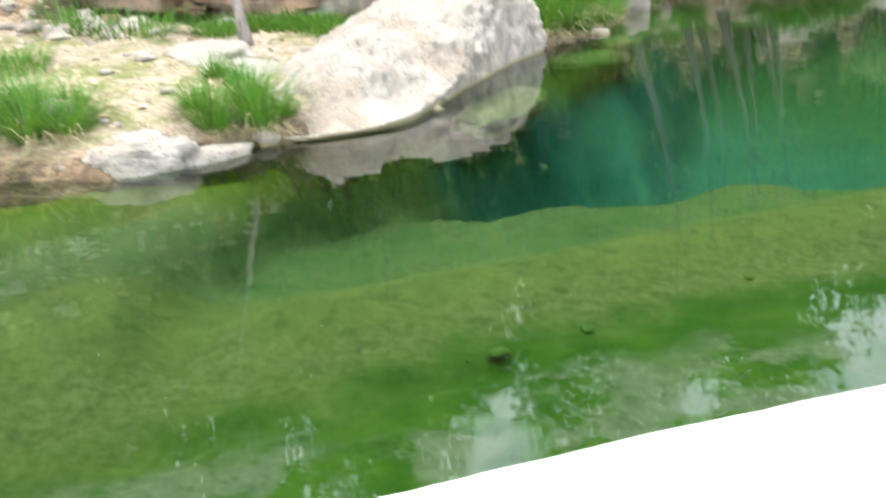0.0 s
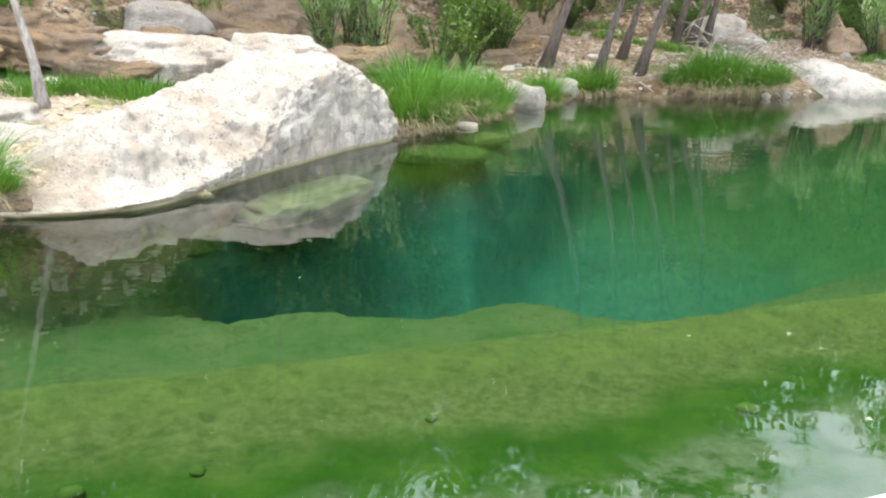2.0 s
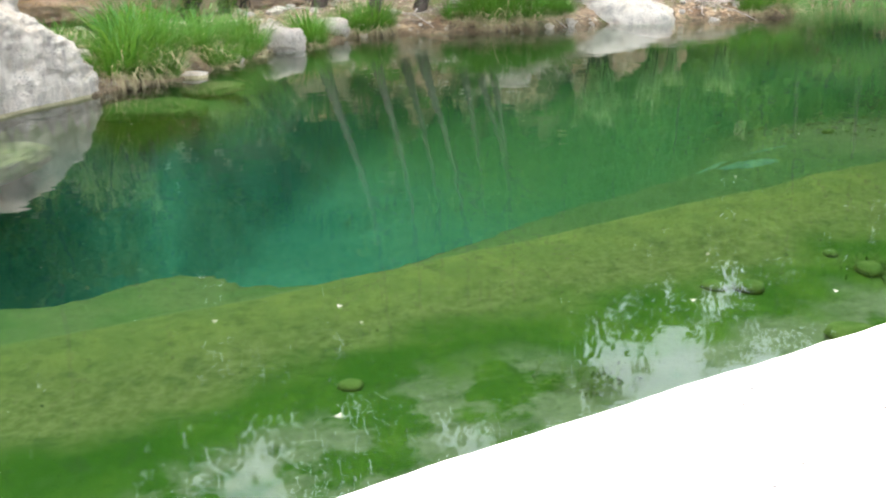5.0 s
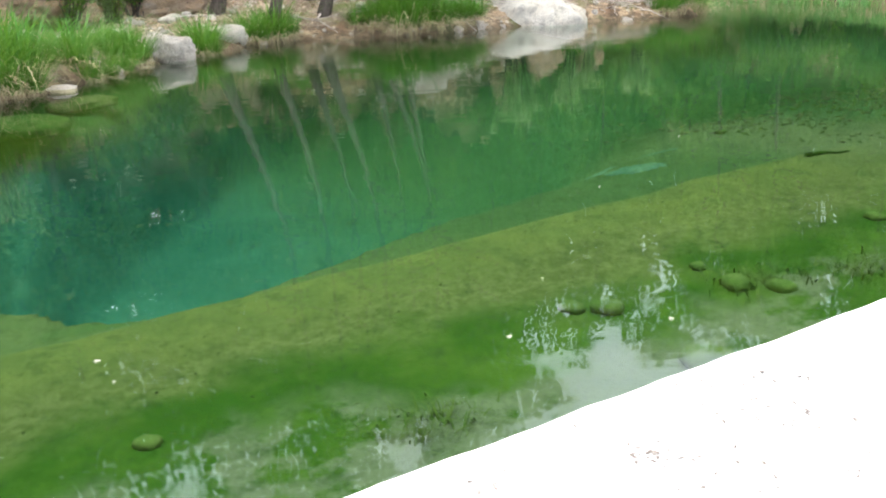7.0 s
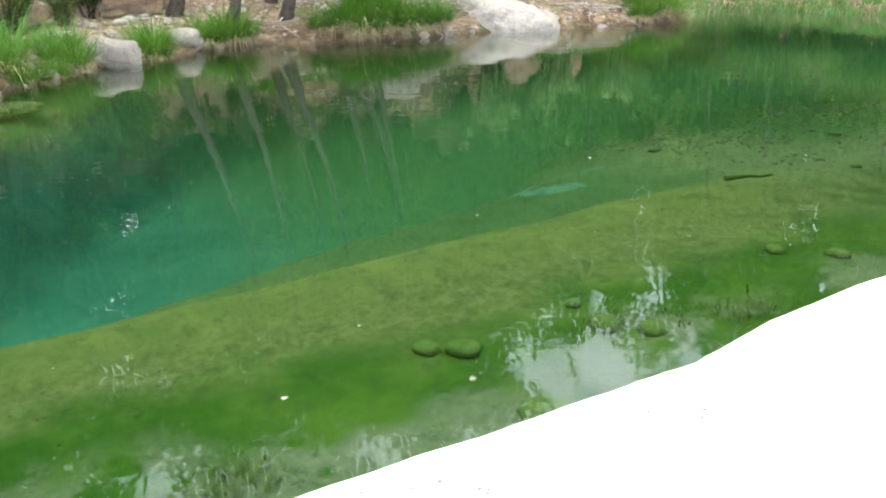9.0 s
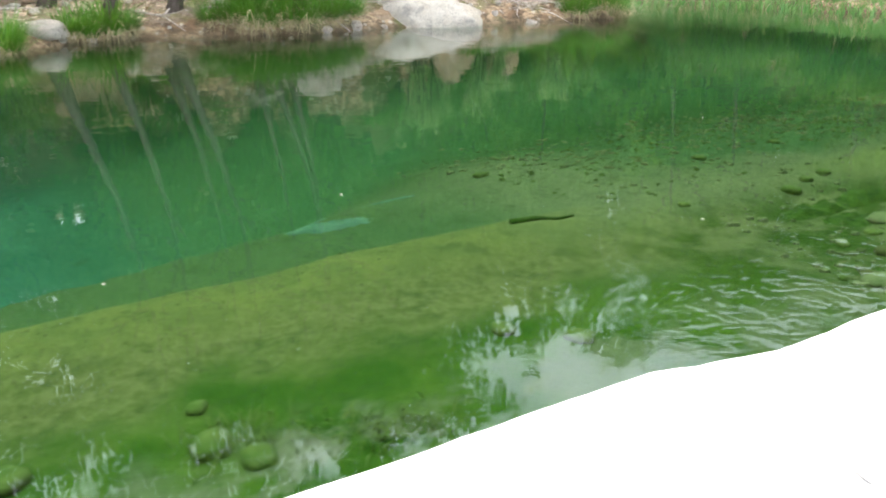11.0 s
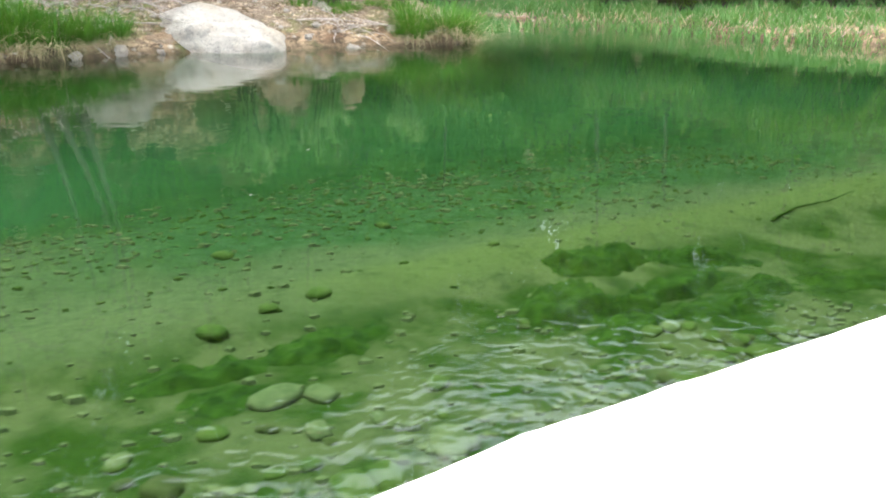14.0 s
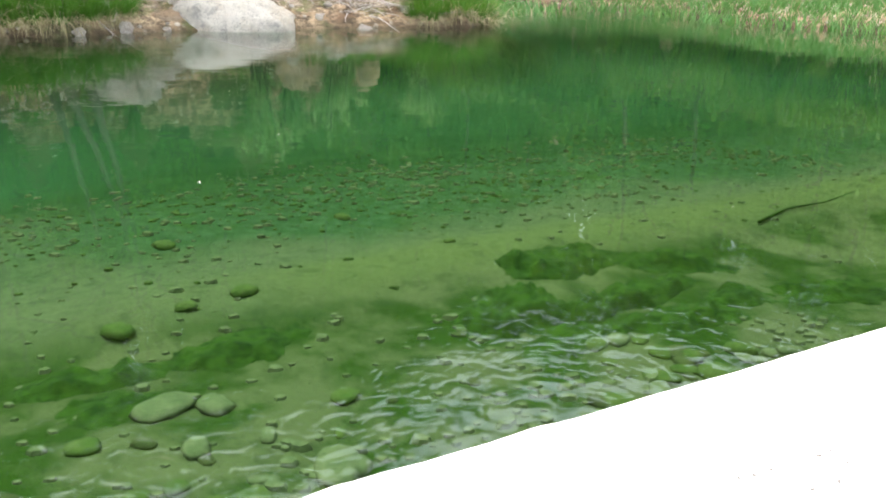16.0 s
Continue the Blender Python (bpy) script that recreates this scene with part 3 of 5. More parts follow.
def great_boulder():
    """The long limestone block that slopes into the water: sections from its low end to its high end."""
    front = [(-1.75, 7.25), (-1.25, 7.2), (-0.5, 7.62), (-0.15, 8.4), (0.12, 9.25), (0.44, 10.1), (0.82, 11.1), (1.18, 11.8), (1.38, 12.3)]
    crest = [(-2.0, 7.75, 0.20), (-1.62, 7.8, 0.36), (-1.12, 8.29, 0.64), (-0.88, 9.0, 0.74), (-0.66, 9.75, 0.84), (-0.30, 10.6, 1.06), (0.05, 11.35, 1.15), (0.60, 12.2, 0.98), (1.0, 12.8, 0.42)]
    shoulder = [0.15, 0.15, 0.16, 0.22, 0.44, 0.76, 0.86, 0.80, 0.7]
    overhang = [0.0, 0.0, 0.02, 0.06, 0.08, 0.05, 0.03, 0.03, 0.0]
    secs = []
    for f, c, sh, oh in zip(front, crest, shoulder, overhang):
        f, c = Vector((*f, 0)), Vector(c)
        flat = Vector((c.x - f.x, c.y - f.y, 0))
        out = -flat.normalized()
        h = c.z

        def at(back, rise, push=0.0):
            return f + flat * back + out * push + Vector((0, 0, rise))

        secs.append([at(0.12, -1.7), at(0.04, -0.35), at(0.0, 0.0), at(0.0, h * sh * 0.42, oh * 0.7), at(0.04, h * sh * 0.80, oh), at(0.16, h * (sh + 0.02), oh * 0.6),
                     at(0.42, h * (sh + (1 - sh) * 0.55)), at(0.76, h * (sh + (1 - sh) * 0.88)), c, c + flat * 0.45 - Vector((0, 0, h * 0.10)), c + flat * 0.9 - Vector((0, 0, h * 0.35)), c + flat * 1.3 - Vector((0, 0, h + 0.6))])

    def spline(a, b, c, d, t):
        return 0.5 * ((2 * b) + (c - a) * t + (2 * a - 5 * b + 4 * c - d) * t * t + (3 * b - a - 3 * c + d) * t ** 3)

    def dense(row, steps):
        out = []
        for i in range(len(row) - 1):
            a, b, c, d = row[max(i - 1, 0)], row[i], row[i + 1], row[min(i + 2, len(row) - 1)]
            out += [spline(a, b, c, d, k / steps) for k in range(steps)]
        return out + [row[-1]]

    grid = [dense(r, 11) for r in secs]
    cols = [dense([g[k] for g in grid], 24) for k in range(len(grid[0]))]
    nu, nv = len(cols[0]), len(cols)
    verts = [cols[k][i] for i in range(nu) for k in range(nv)]
    faces = [(i * nv + k, (i + 1) * nv + k, (i + 1) * nv + k + 1, i * nv + k + 1) for i in range(nu - 1) for k in range(nv - 1)]
    for i in (0, nu - 1):
        mid = len(verts)
        verts.append(sum((cols[k][i] for k in range(nv)), Vector()) / nv)
        for k in range(nv - 1):
            a, b = i * nv + k, i * nv + k + 1
            faces.append((mid, a, b) if i == 0 else (mid, b, a))
    me = mesh_of("boulder", verts, faces, [LIMESTONE], True)
    normals = [v.normal.copy() for v in me.vertices]
    for v, nrm in zip(me.vertices, normals):
        p = v.co
        wave = noise.fractal(p * 1.2, 1.0, 2.0, 3) * 0.10 - abs(noise.fractal(p * 1.7, 1.0, 2.3, 6)) * 0.075 - abs(noise.fractal(p * 6.0, 0.7, 2.2, 5)) * 0.035 + noise.fractal(p * 9.0, 0.8, 2.0, 4) * 0.03 - abs(noise.fractal(p * 3.4, 0.8, 2.1, 5)) * 0.07
        flute = noise.noise((p.x * 4, p.y * 4, p.z * 1.2)) * 0.08 * max(0.0, 1 - abs(nrm.z) * 1.4)
        damp = min(1.0, 0.12 + max(p.z, 0) * 3) if p.z > -0.1 else 0.3
        v.co = p + nrm * (wave + flute) * damp
    me.update()
    return thing("boulder", me, "huge pale limestone boulder sloping into the river, grey streaked side", "rock")


great_boulder()
boulder("pale weathered limestone boulder with a grey crest behind grass", (-1.75, 12.6, 0.75), (1.25, 0.75, 0.55), 22, 4, LIMESTONE, 0.2, 5)
boulder("pale weathered limestone boulder with a grey crest behind grass", (-0.55, 13.4, 0.85), (0.85, 0.6, 0.48), -12, 6, LIMESTONE, 0.2, 5)
boulder("grey limestone block on the grassy bank", (-2.6, 15.2, 1.25), (0.75, 0.6, 0.45), 10, 9, GREYSTONE)
boulder("low pale limestone slab beside the sandy path", (-2.6, 9.4, 0.42), (0.62, 0.85, 0.22), 20, 11, LIMESTONE)
boulder("low pale limestone slab beside the sandy path", (-2.05, 8.6, 0.30), (0.55, 0.5, 0.24), -20, 12, LIMESTONE)
boulder("bright limestone block lying in the waterside", (-2.45, 6.55, 0.02), (0.42, 0.30, 0.26), 15, 13, WHITESTONE, 0.24, 5)
boulder("flat limestone slab lying in the waterside", (-1.95, 6.75, -0.02), (0.40, 0.16, 0.13), 35, 14, WHITESTONE, 0.18)
boulder("small pale stone at the waterline", (2.3, 13.68, 0.0), (0.21, 0.15, 0.09), 10, 15, LIMESTONE, 0.26, 4)
boulder("pale flat-faced block at the waterline", (3.35, 16.95, 0.12), (0.52, 0.34, 0.36), 32, 19, GREYSTONE, 0.26, 5, tilt=(0, 14))
boulder("pale block half hidden by shore grass", (4.35, 18.9, 0.2), (0.45, 0.3, 0.24), 0, 17, GREYSTONE, 0.2, 3)
boulder("rounded pale limestone boulder standing in the shallows", (11.6, 22.6, -0.05), (1.45, 0.95, 1.05), -4, 35, WHITESTONE, 0.16, 5, wedge=0.35)
boulder("tawny earth-stained rock beside the pale boulder", (10.2, 22.1, 0.0), (0.75, 0.55, 0.42), 12, 20, REDSTONE, 0.2)
bank_boulder("grey cracked boulder between the tree trunks", 9.2, 24.6, (0.75, 0.6, 0.62), 20, 22, GREYSTONE)
bank_boulder("grey cracked boulder between the tree trunks", 9.75, 24.0, (0.55, 0.5, 0.40), -30, 23, GREYSTONE)
bank_boulder("ochre and grey block on the wooded bank", 12.9, 25.3, (0.6, 0.5, 0.55), 8, 25, REDSTONE)
bank_boulder("ochre and grey block on the wooded bank", 14.3, 25.7, (0.5, 0.5, 0.65), -12, 26, REDSTONE)
bank_boulder("overhanging ochre rock at the foot of the slope", 3.9, 24.4, (1.3, 0.8, 0.9), 12, 28, REDSTONE, 0.34)
bank_boulder("overhanging ochre rock at the foot of the slope", 0.2, 19.0, (1.3, 0.8, 0.8), -6, 29, REDSTONE, 0.34)
bank_boulder("overhanging ochre rock at the foot of the slope", -2.0, 17.8, (1.5, 0.8, 0.8), 10, 30, REDSTONE, 0.34)

rng = random.Random(312)
for i in range(40):
    x = rng.uniform(-7.0, 5.2)
    y = float(np.interp(x, [q[0] for q in SHORE], [q[1] for q in SHORE])) + rng.uniform(5.2, 8.6) - (0.8 if x > 3 else 0.0)
    ledge = (rng.uniform(0.5, 1.1), rng.uniform(0.35, 0.55), rng.uniform(0.20, 0.36))
    boulder("weathered ochre rock ledge jutting from the eroded slope", (x, y, floor_at(x, y) + rng.uniform(0.0, 0.25)), ledge, rng.uniform(-20, 35), 200 + i, REDSTONE, 0.46, 5, "rock ledges on the slope", (rng.uniform(-12, 6), rng.uniform(-8, 8)))


# ---- grass ----
def tuft_mesh(name, count, radius, height, seed, dry=0.12, width=0.011, flop=1.2, fringe=0):
    rng = random.Random(seed)
    soup, kinds = Soup(), []
    for i in range(count):
        a, r = rng.uniform(0, 6.283), radius * math.sqrt(rng.random())
        root = Vector((r * math.cos(a), r * math.sin(a), -0.04))
        out = Vector((math.cos(a), math.sin(a), 0)) * (0.3 + r / radius) + Vector((rng.gauss(0, 0.35), rng.gauss(0, 0.35), 0))
        h = height * (0.35 + 0.95 * rng.random() ** 1.6)
        old = rng.random() < dry
        reach = out * h * rng.uniform(0.2, flop) * (1.3 if old else 1)
        tip = root + reach + Vector((0, 0, h * (rng.uniform(-0.25, 0.3) if old else rng.uniform(0.55, 0.95))))
        side = Vector((-out.y, out.x, 0)).normalized()
        before = len(soup.f)
        soup.blade(root, tip, width * rng.uniform(0.7, 1.3), h * rng.uniform(0.10, 0.30), side)
        kinds += [1 if old else 0] * (len(soup.f) - before)
    for i in range(fringe):
        a = rng.uniform(0, 6.283)
        out = Vector((math.cos(a), math.sin(a), 0))
        root = out * radius * rng.uniform(0.6, 1.0)
        tip = root + out * rng.uniform(0.10, 0.28) + Vector((rng.gauss(0, 0.05), rng.gauss(0, 0.05), -rng.uniform(0.05, 0.30)))
        before = len(soup.f)
        soup.blade(root, tip, width * rng.uniform(0.6, 1.1), rng.uniform(0.05, 0.12), Vector((-out.y, out.x, 0)))
        kinds += [1] * (len(soup.f) - before)
    me = mesh_of(name, soup.v, soup.f, [GRASS, DRYGRASS])
    me.polygons.foreach_set("material_index", kinds)
    return me


TUFTS = [tuft_mesh("grass_tuft", 380, 0.20, 0.60, 100 + i, (0.10, 0.16, 0.26, 0.45)[i], fringe=130) for i in range(4)]
LAWN = [tuft_mesh("grass_tuft", 300, 0.34, 0.22, 200 + i, 0.18, 0.009, 1.0) for i in range(3)]


def tuft(x, y, size=1.0, kind=0, turn=0.0, low=False, z=None, label="lush green grass tuft on the river bank"):
    base = max(floor_at(x, y), 0.0) if z is None else z
    ob = thing("grass_tuft", (LAWN if low else TUFTS)[kind], label, "grass", "grass tufts on the bank", m=pose(x, y, base, 0, 0, turn))
    ob.scale = (size, size, size * (1.0 if low else 1.05))
    return ob


rng = random.Random(11)
for x, y, size, kind in ((-3.75, 6.9, 1.1, 0), (-3.35, 6.75, 1.0, 1), (-3.0, 6.75, 0.9, 0), (-3.6, 7.3, 1.1, 1), (-4.1, 6.9, 1.2, 0), (-4.6, 7.1, 1.2, 1), (-3.15, 7.2, 0.9, 2),
                         (-1.95, 7.1, 0.95, 0), (-1.62, 7.25, 1.0, 1), (-1.75, 7.55, 0.9, 0), (-1.45, 7.45, 0.7, 2), (-2.15, 7.3, 0.8, 1), (-2.2, 8.2, 0.75, 0), (-2.0, 8.05, 0.7, 1),
                         (1.42, 12.8, 1.15, 2), (1.58, 13.0, 1.2, 0), (1.78, 13.2, 1.1, 2), (2.0, 13.45, 0.9, 0), (1.5, 13.2, 1.2, 1), (2.5, 14.7, 0.9, 1), (2.68, 15.2, 0.9, 0), (2.85, 15.6, 0.9, 1), (1.55, 13.5, 1.25, 2), (1.8, 13.9, 1.35, 1), (1.5, 14.3, 1.3, 0), (2.0, 14.4, 1.25, 2), (1.35, 13.9, 1.2, 2), (2.25, 14.9, 1.1, 1), (1.7, 15.0, 1.3, 0), (1.2, 14.6, 1.2, 2),
                         (2.65, 15.9, 1.1, 0), (2.95, 16.25, 1.0, 0), (2.5, 16.5, 1.0, 1), (3.1, 16.7, 0.9, 1), (2.2, 15.6, 1.1, 1), (2.8, 16.9, 0.9, 0),
                         (3.85, 17.75, 1.2, 0), (4.0, 17.85, 1.3, 0), (3.95, 18.2, 1.2, 0), (4.95, 19.45, 1.25, 0), (5.3, 19.75, 1.1, 1), (4.7, 19.3, 1.1, 1), (5.6, 20.05, 0.9, 2),
                         (7.9, 20.45, 1.3, 2), (8.25, 20.5, 1.4, 3), (8.6, 20.55, 1.3, 2), (8.95, 20.7, 1.2, 1), (9.3, 21.0, 1.2, 0), (9.6, 21.3, 1.2, 0), (9.9, 21.5, 1.0, 0), (8.4, 20.9, 1.4, 2), (7.4, 20.45, 0.9, 3), (7.0, 20.4, 0.8, 1),
                         (15.3, 23.3, 1.0, 0), (15.6, 23.35, 1.05, 0), (15.9, 23.45, 1.0, 1), (15.5, 23.7, 1.0, 1), (16.6, 23.8, 1.5, 3), (16.3, 23.6, 1.2, 3), (16.9, 24.3, 1.5, 3), (17.0, 24.9, 1.3, 2)):
    tuft(x, y, size * rng.uniform(0.75, 1.15) * (0.72 if x < -1.3 else 0.85 if x < 3 else 1.0), kind, rng.uniform(0, 360), label="dry tawny grass tuft by the water" if kind == 3 else "lush green grass tuft on the river bank")
for x0, x1, y0, y1, count in ((-2.9, -1.2, 10.6, 12.0, 22), (-5.5, -3.0, 11.5, 14.5, 26), (-0.6, 1.2, 13.6, 16.5, 16), (12.8, 15.5, 24.2, 25.4, 9), (-6.5, -4.2, 7.2, 9.0, 14), (2.0, 9.5, 22.8, 24.6, 22)):
    for i in range(count):
        tuft(rng.uniform(x0, x1), rng.uniform(y0, y1), rng.uniform(0.8, 1.4), rng.randrange(3), rng.uniform(0, 360), True, label="short bank grass in a loose clump")


def reed_bed(path, count, height, spread, seed, label, materials):
    """Upright blades along a stretch of shore, in one mesh."""
    r2 = random.Random(seed)
    soup, kinds, spots = Soup(), [], []
    for i in range(count):
        k = r2.random() * (len(path) - 1)
        a, b = path[int(k)], path[int(k) + 1]
        t = k - int(k)
        x, y = a[0] + (b[0] - a[0]) * t + r2.gauss(0, spread), a[1] + (b[1] - a[1]) * t + abs(r2.gauss(0, spread))
        spots.append((x, y))
    xs, ys = np.array([q[0] for q in spots]), np.array([q[1] for q in spots])
    for x, y, z in zip(xs.tolist(), ys.tolist(), np.maximum(ground_height(xs, ys), 0).tolist()):
        h = height * r2.uniform(0.35, 1.0) * (0.75 + 0.6 * abs(math.sin(x * 1.7 + y * 0.9)))
        lean = Vector((r2.gauss(0, 0.5), r2.gauss(0, 0.5), -0.2 * r2.random())) * h
        before = len(soup.f)
        soup.blade((x, y, z - 0.03), Vector((x, y, z + h)) + lean, 0.026, h * 0.05, (1, 0, 0))
        kinds += [1 if r2.random() < 0.06 else 0] * (len(soup.f) - before)
    me = mesh_of("reeds", soup.v, soup.f, materials)
    me.polygons.foreach_set("material_index", kinds)
    return thing("reeds", me, label, "reeds", kind="stuff")


reed_bed([(17.6, 26.4), (18.8, 30.0), (21.2, 30.3), (22.8, 28.7), (24.2, 25.8), (25.6, 24.5), (27.2, 22.9), (33.0, 20.5)], 6500, 0.30, 0.8, 5, "pale green reeds and sedge along the far shore", [REED, DRYGRASS])
reed_bed([(19.5, 33.0), (23.5, 31.0), (26.5, 27.5), (29.0, 25.0), (35.0, 23.0)], 5500, 0.34, 1.8, 6, "dry reeds and meadow grass on the flat far bank", [REED, DRYGRASS])


# ---- trees and shrubs ----
def tree_parts(seed, height, radius, lean, leaves, leaf_size, crown_from, spread, bark, leaf_mat, limbs=9):
    r2 = random.Random(seed)
    trunk, crown = Soup(), Soup()
    pts, radii = [], []
    steps = 10
    for i in range(steps + 1):
        t = i / steps
        pts.append(Vector((lean[0] * (t - 0.55 * t * t) * height + 0.10 * math.sin(t * 5 + seed), lean[1] * t * height + 0.08 * math.cos(t * 4 + seed), height * t - (0.25 if i == 0 else 0))))
        radii.append(radius * (1.35 if i == 0 else 1.0) * (1 - 0.93 * t ** 0.42))
    trunk.tube(pts, radii, 9)
    ends = []
    for k in range(limbs):
        t = crown_from + (1 - crown_from) * (k + r2.random()) / limbs
        i = min(int(t * steps), steps - 1)
        start = pts[i].lerp(pts[i + 1], t * steps - i)
        a = r2.uniform(0, 6.283)
        reach = spread * (1.15 - 0.75 * abs(t - 0.55)) * r2.uniform(0.6, 1.1)
        bend = start + Vector((math.cos(a) * reach * 0.5, math.sin(a) * reach * 0.5, reach * 0.30))
        tip = start + Vector((math.cos(a) * reach, math.sin(a) * reach, reach * r2.uniform(0.35, 0.8)))
        rr = radius * (1 - 0.86 * t) * 0.6
        trunk.tube([start, bend, tip], [rr, rr * 0.6, rr * 0.2], 5)
        ends += [bend, tip, bend.lerp(tip, 0.5), start.lerp(bend, 0.7)]
    clumps = [e + Vector((r2.gauss(0, 0.35), r2.gauss(0, 0.35), r2.gauss(0, 0.25))) for e in ends for _ in range(2)] + [pts[-1]]
    for i in range(leaves):
        c = r2.choice(clumps)
        at = c + Vector((r2.gauss(0, 0.30), r2.gauss(0, 0.30), r2.gauss(0, 0.22)))
        along = Vector((r2.gauss(0, 1), r2.gauss(0, 1), r2.gauss(-0.4, 0.7))).normalized()
        side = along.cross(Vector((r2.gauss(0, 1), r2.gauss(0, 1), 1.2))).normalized()
        size = leaf_size * r2.uniform(0.6, 1.3)
        crown.leaf(at, along, side, size, size * 0.55)
    return mesh_of("trunk", trunk.v, trunk.f, [bark], True), mesh_of("crown", crown.v, crown.f, [leaf_mat])


def tree(meshes, at, turn, scale, label, group="", name="tree"):
    base = tagged(new(name), label, "tree", group)
    base.matrix_basis = pose(*at, 0, 0, turn)
    base.scale = (scale, scale, scale)
    part("trunk", meshes[0], base)
    tagged(part("crown", meshes[1], base), kind="stuff")
    return base


LEANING = [tree_parts(31 + i, 8.5 + i * 0.6, 0.135 - 0.012 * i, (0.34 - 0.03 * i, 0.05), 2200, 0.12, 0.34, 1.7, BARK, PALELEAF, 12) for i in range(3)]
for i, (x, y, k, turn, scale) in enumerate(((4.15, 20.2, 0, 0, 1.1), (5.15, 19.9, 1, 4, 1.0), (6.0, 21.6, 1, -6, 0.95), (6.35, 20.7, 0, 6, 1.0), (7.7, 23.6, 2, 2, 1.0), (8.15, 23.4, 0, -10, 0.9), (8.45, 23.6, 2, 8, 1.05))):
    tree(LEANING[k], (x, y, floor_at(x, y)), turn, scale, "slender leaning grey-brown tree trunk on the leafy bank", "leaning trees on the bank")
LEFT = tree_parts(51, 4.6, 0.075, (-0.26, 0.02), 1300, 0.09, 0.5, 1.5, PALEBARK, PALELEAF)
tree(LEFT, (-2.29, 9.85, floor_at(-2.29, 9.85)), 0, 1.0, "young pale-barked tree beside the sandy path")
WOODS = [tree_parts(61, 9.0, 0.13, (0.04, 0.02), 4600, 0.21, 0.10, 2.1, BARK, PALELEAF, 14), tree_parts(62, 7.5, 0.15, (-0.05, 0.03), 4800, 0.22, 0.06, 2.4, BARK, LEAF, 14),
         tree_parts(63, 10.5, 0.12, (0.03, -0.02), 4400, 0.20, 0.14, 1.7, BARK, PALELEAF, 14)]
rng = random.Random(77)
placed = []
for i in range(900):
    x, y = rng.uniform(-24, 58), rng.uniform(13, 56)
    d = float(shore_distance(np.array([x]), np.array([y]))[0])
    if d < 6.5 or d > 26 or any((x - a) ** 2 + (y - b) ** 2 < 6.0 for a, b in placed):
        continue
    placed.append((x, y))
    tree(WOODS[rng.randrange(3)], (x, y, floor_at(x, y)), rng.uniform(0, 360), rng.uniform(0.8, 1.15) * (1.20 if x < 4 else 1.19 if x < 9 else 1.32 if x < 12 else 1.46 if x < 19 else 1.29), "leafy woodland tree on the slope above the river", "woodland on the slope")
    if len(placed) >= 150:
        break

for x, y in ((15.5, 32.5), (17.2, 35.0), (13.6, 32.5), (16.4, 37.5), (19.0, 38.5), (3.0, 29.5), (1.6, 32.5), (4.6, 28.0), (18.3, 33.8), (21.0, 38.0), (22.5, 40.5), (24.2, 37.5), (23.3, 43.5), (20.0, 42.0), (25.8, 40.5), (27.5, 38.0)):
    tree(WOODS[1], (x, y, floor_at(x, y)), x * 53, 0.95, "leafy woodland tree on the slope above the river", "woodland on the slope")


def shrub_mesh(seed, stems, height, leaf_len, leaf_wid, per_stem, leaf_mat, spread=0.55):
    r2 = random.Random(seed)
    wood, crown = Soup(), Soup()
    for k in range(stems):
        a = r2.uniform(0, 6.283)
        h = height * r2.uniform(0.6, 1.1)
        tip = Vector((math.cos(a), math.sin(a), 0)) * spread * h * r2.uniform(0.3, 1.0) + Vector((0, 0, h))
        mid = tip * 0.5 + Vector((0, 0, h * 0.10))
        foot = Vector((r2.gauss(0, 0.08), r2.gauss(0, 0.08), -0.1))
        wood.tube([foot, mid, tip], [0.014, 0.010, 0.004], 5)
        for j in range(per_stem):
            t = r2.uniform(0.15, 1.0)
            at = foot.lerp(mid, t * 2) if t < 0.5 else mid.lerp(tip, t * 2 - 1)
            b = r2.uniform(0, 6.283)
            along = Vector((math.cos(b), math.sin(b), r2.uniform(0.2, 1.2))).normalized()
            side = along.cross(Vector((0, 0, 1))).normalized()
            crown.leaf(at, along, side, leaf_len * r2.uniform(0.7, 1.2), leaf_wid)
    return mesh_of("branchwork", wood.v, wood.f, [BARK], True), mesh_of("foliage", crown.v, crown.f, [leaf_mat])


def shrub(meshes, at, turn, scale, label, name="shrub", group=""):
    base = tagged(new(name), label, "shrub", group)
    base.matrix_basis = pose(*at, 0, 0, turn)
    base.scale = (scale, scale, scale)
    tagged(part("branchwork", meshes[0], base), kind="stuff")
    tagged(part("foliage", meshes[1], base), kind="stuff")
    return base


OLEANDERS = [shrub_mesh(81 + i, 15, 1.5, 0.24, 0.036, 44, OLEANDER, 0.42) for i in range(2)]
BUSHES = [shrub_mesh(91 + i, 30, 1.7, 0.12, 0.07, 52, (LEAF, PALELEAF)[i % 2], 0.8) for i in range(3)]
for x, y, k, scale in ((-0.1, 15.9, 0, 1.25), (0.7, 16.3, 1, 1.25), (0.25, 16.9, 1, 1.1), (2.3, 18.9, 0, 0.45), (14.0, 24.6, 0, 0.9), (12.0, 25.3, 1, 1.3), (12.6, 26.2, 0, 1.5), (13.6, 25.2, 1, 1.1), (15.6, 25.0, 0, 1.2)):
    shrub(OLEANDERS[k], (x, y, floor_at(x, y)), x * 77, scale, "oleander bush with narrow grey-green leaves", "oleander")
rng = random.Random(5)
made = 0
far_bushes = {0: [], 1: [], 2: []}
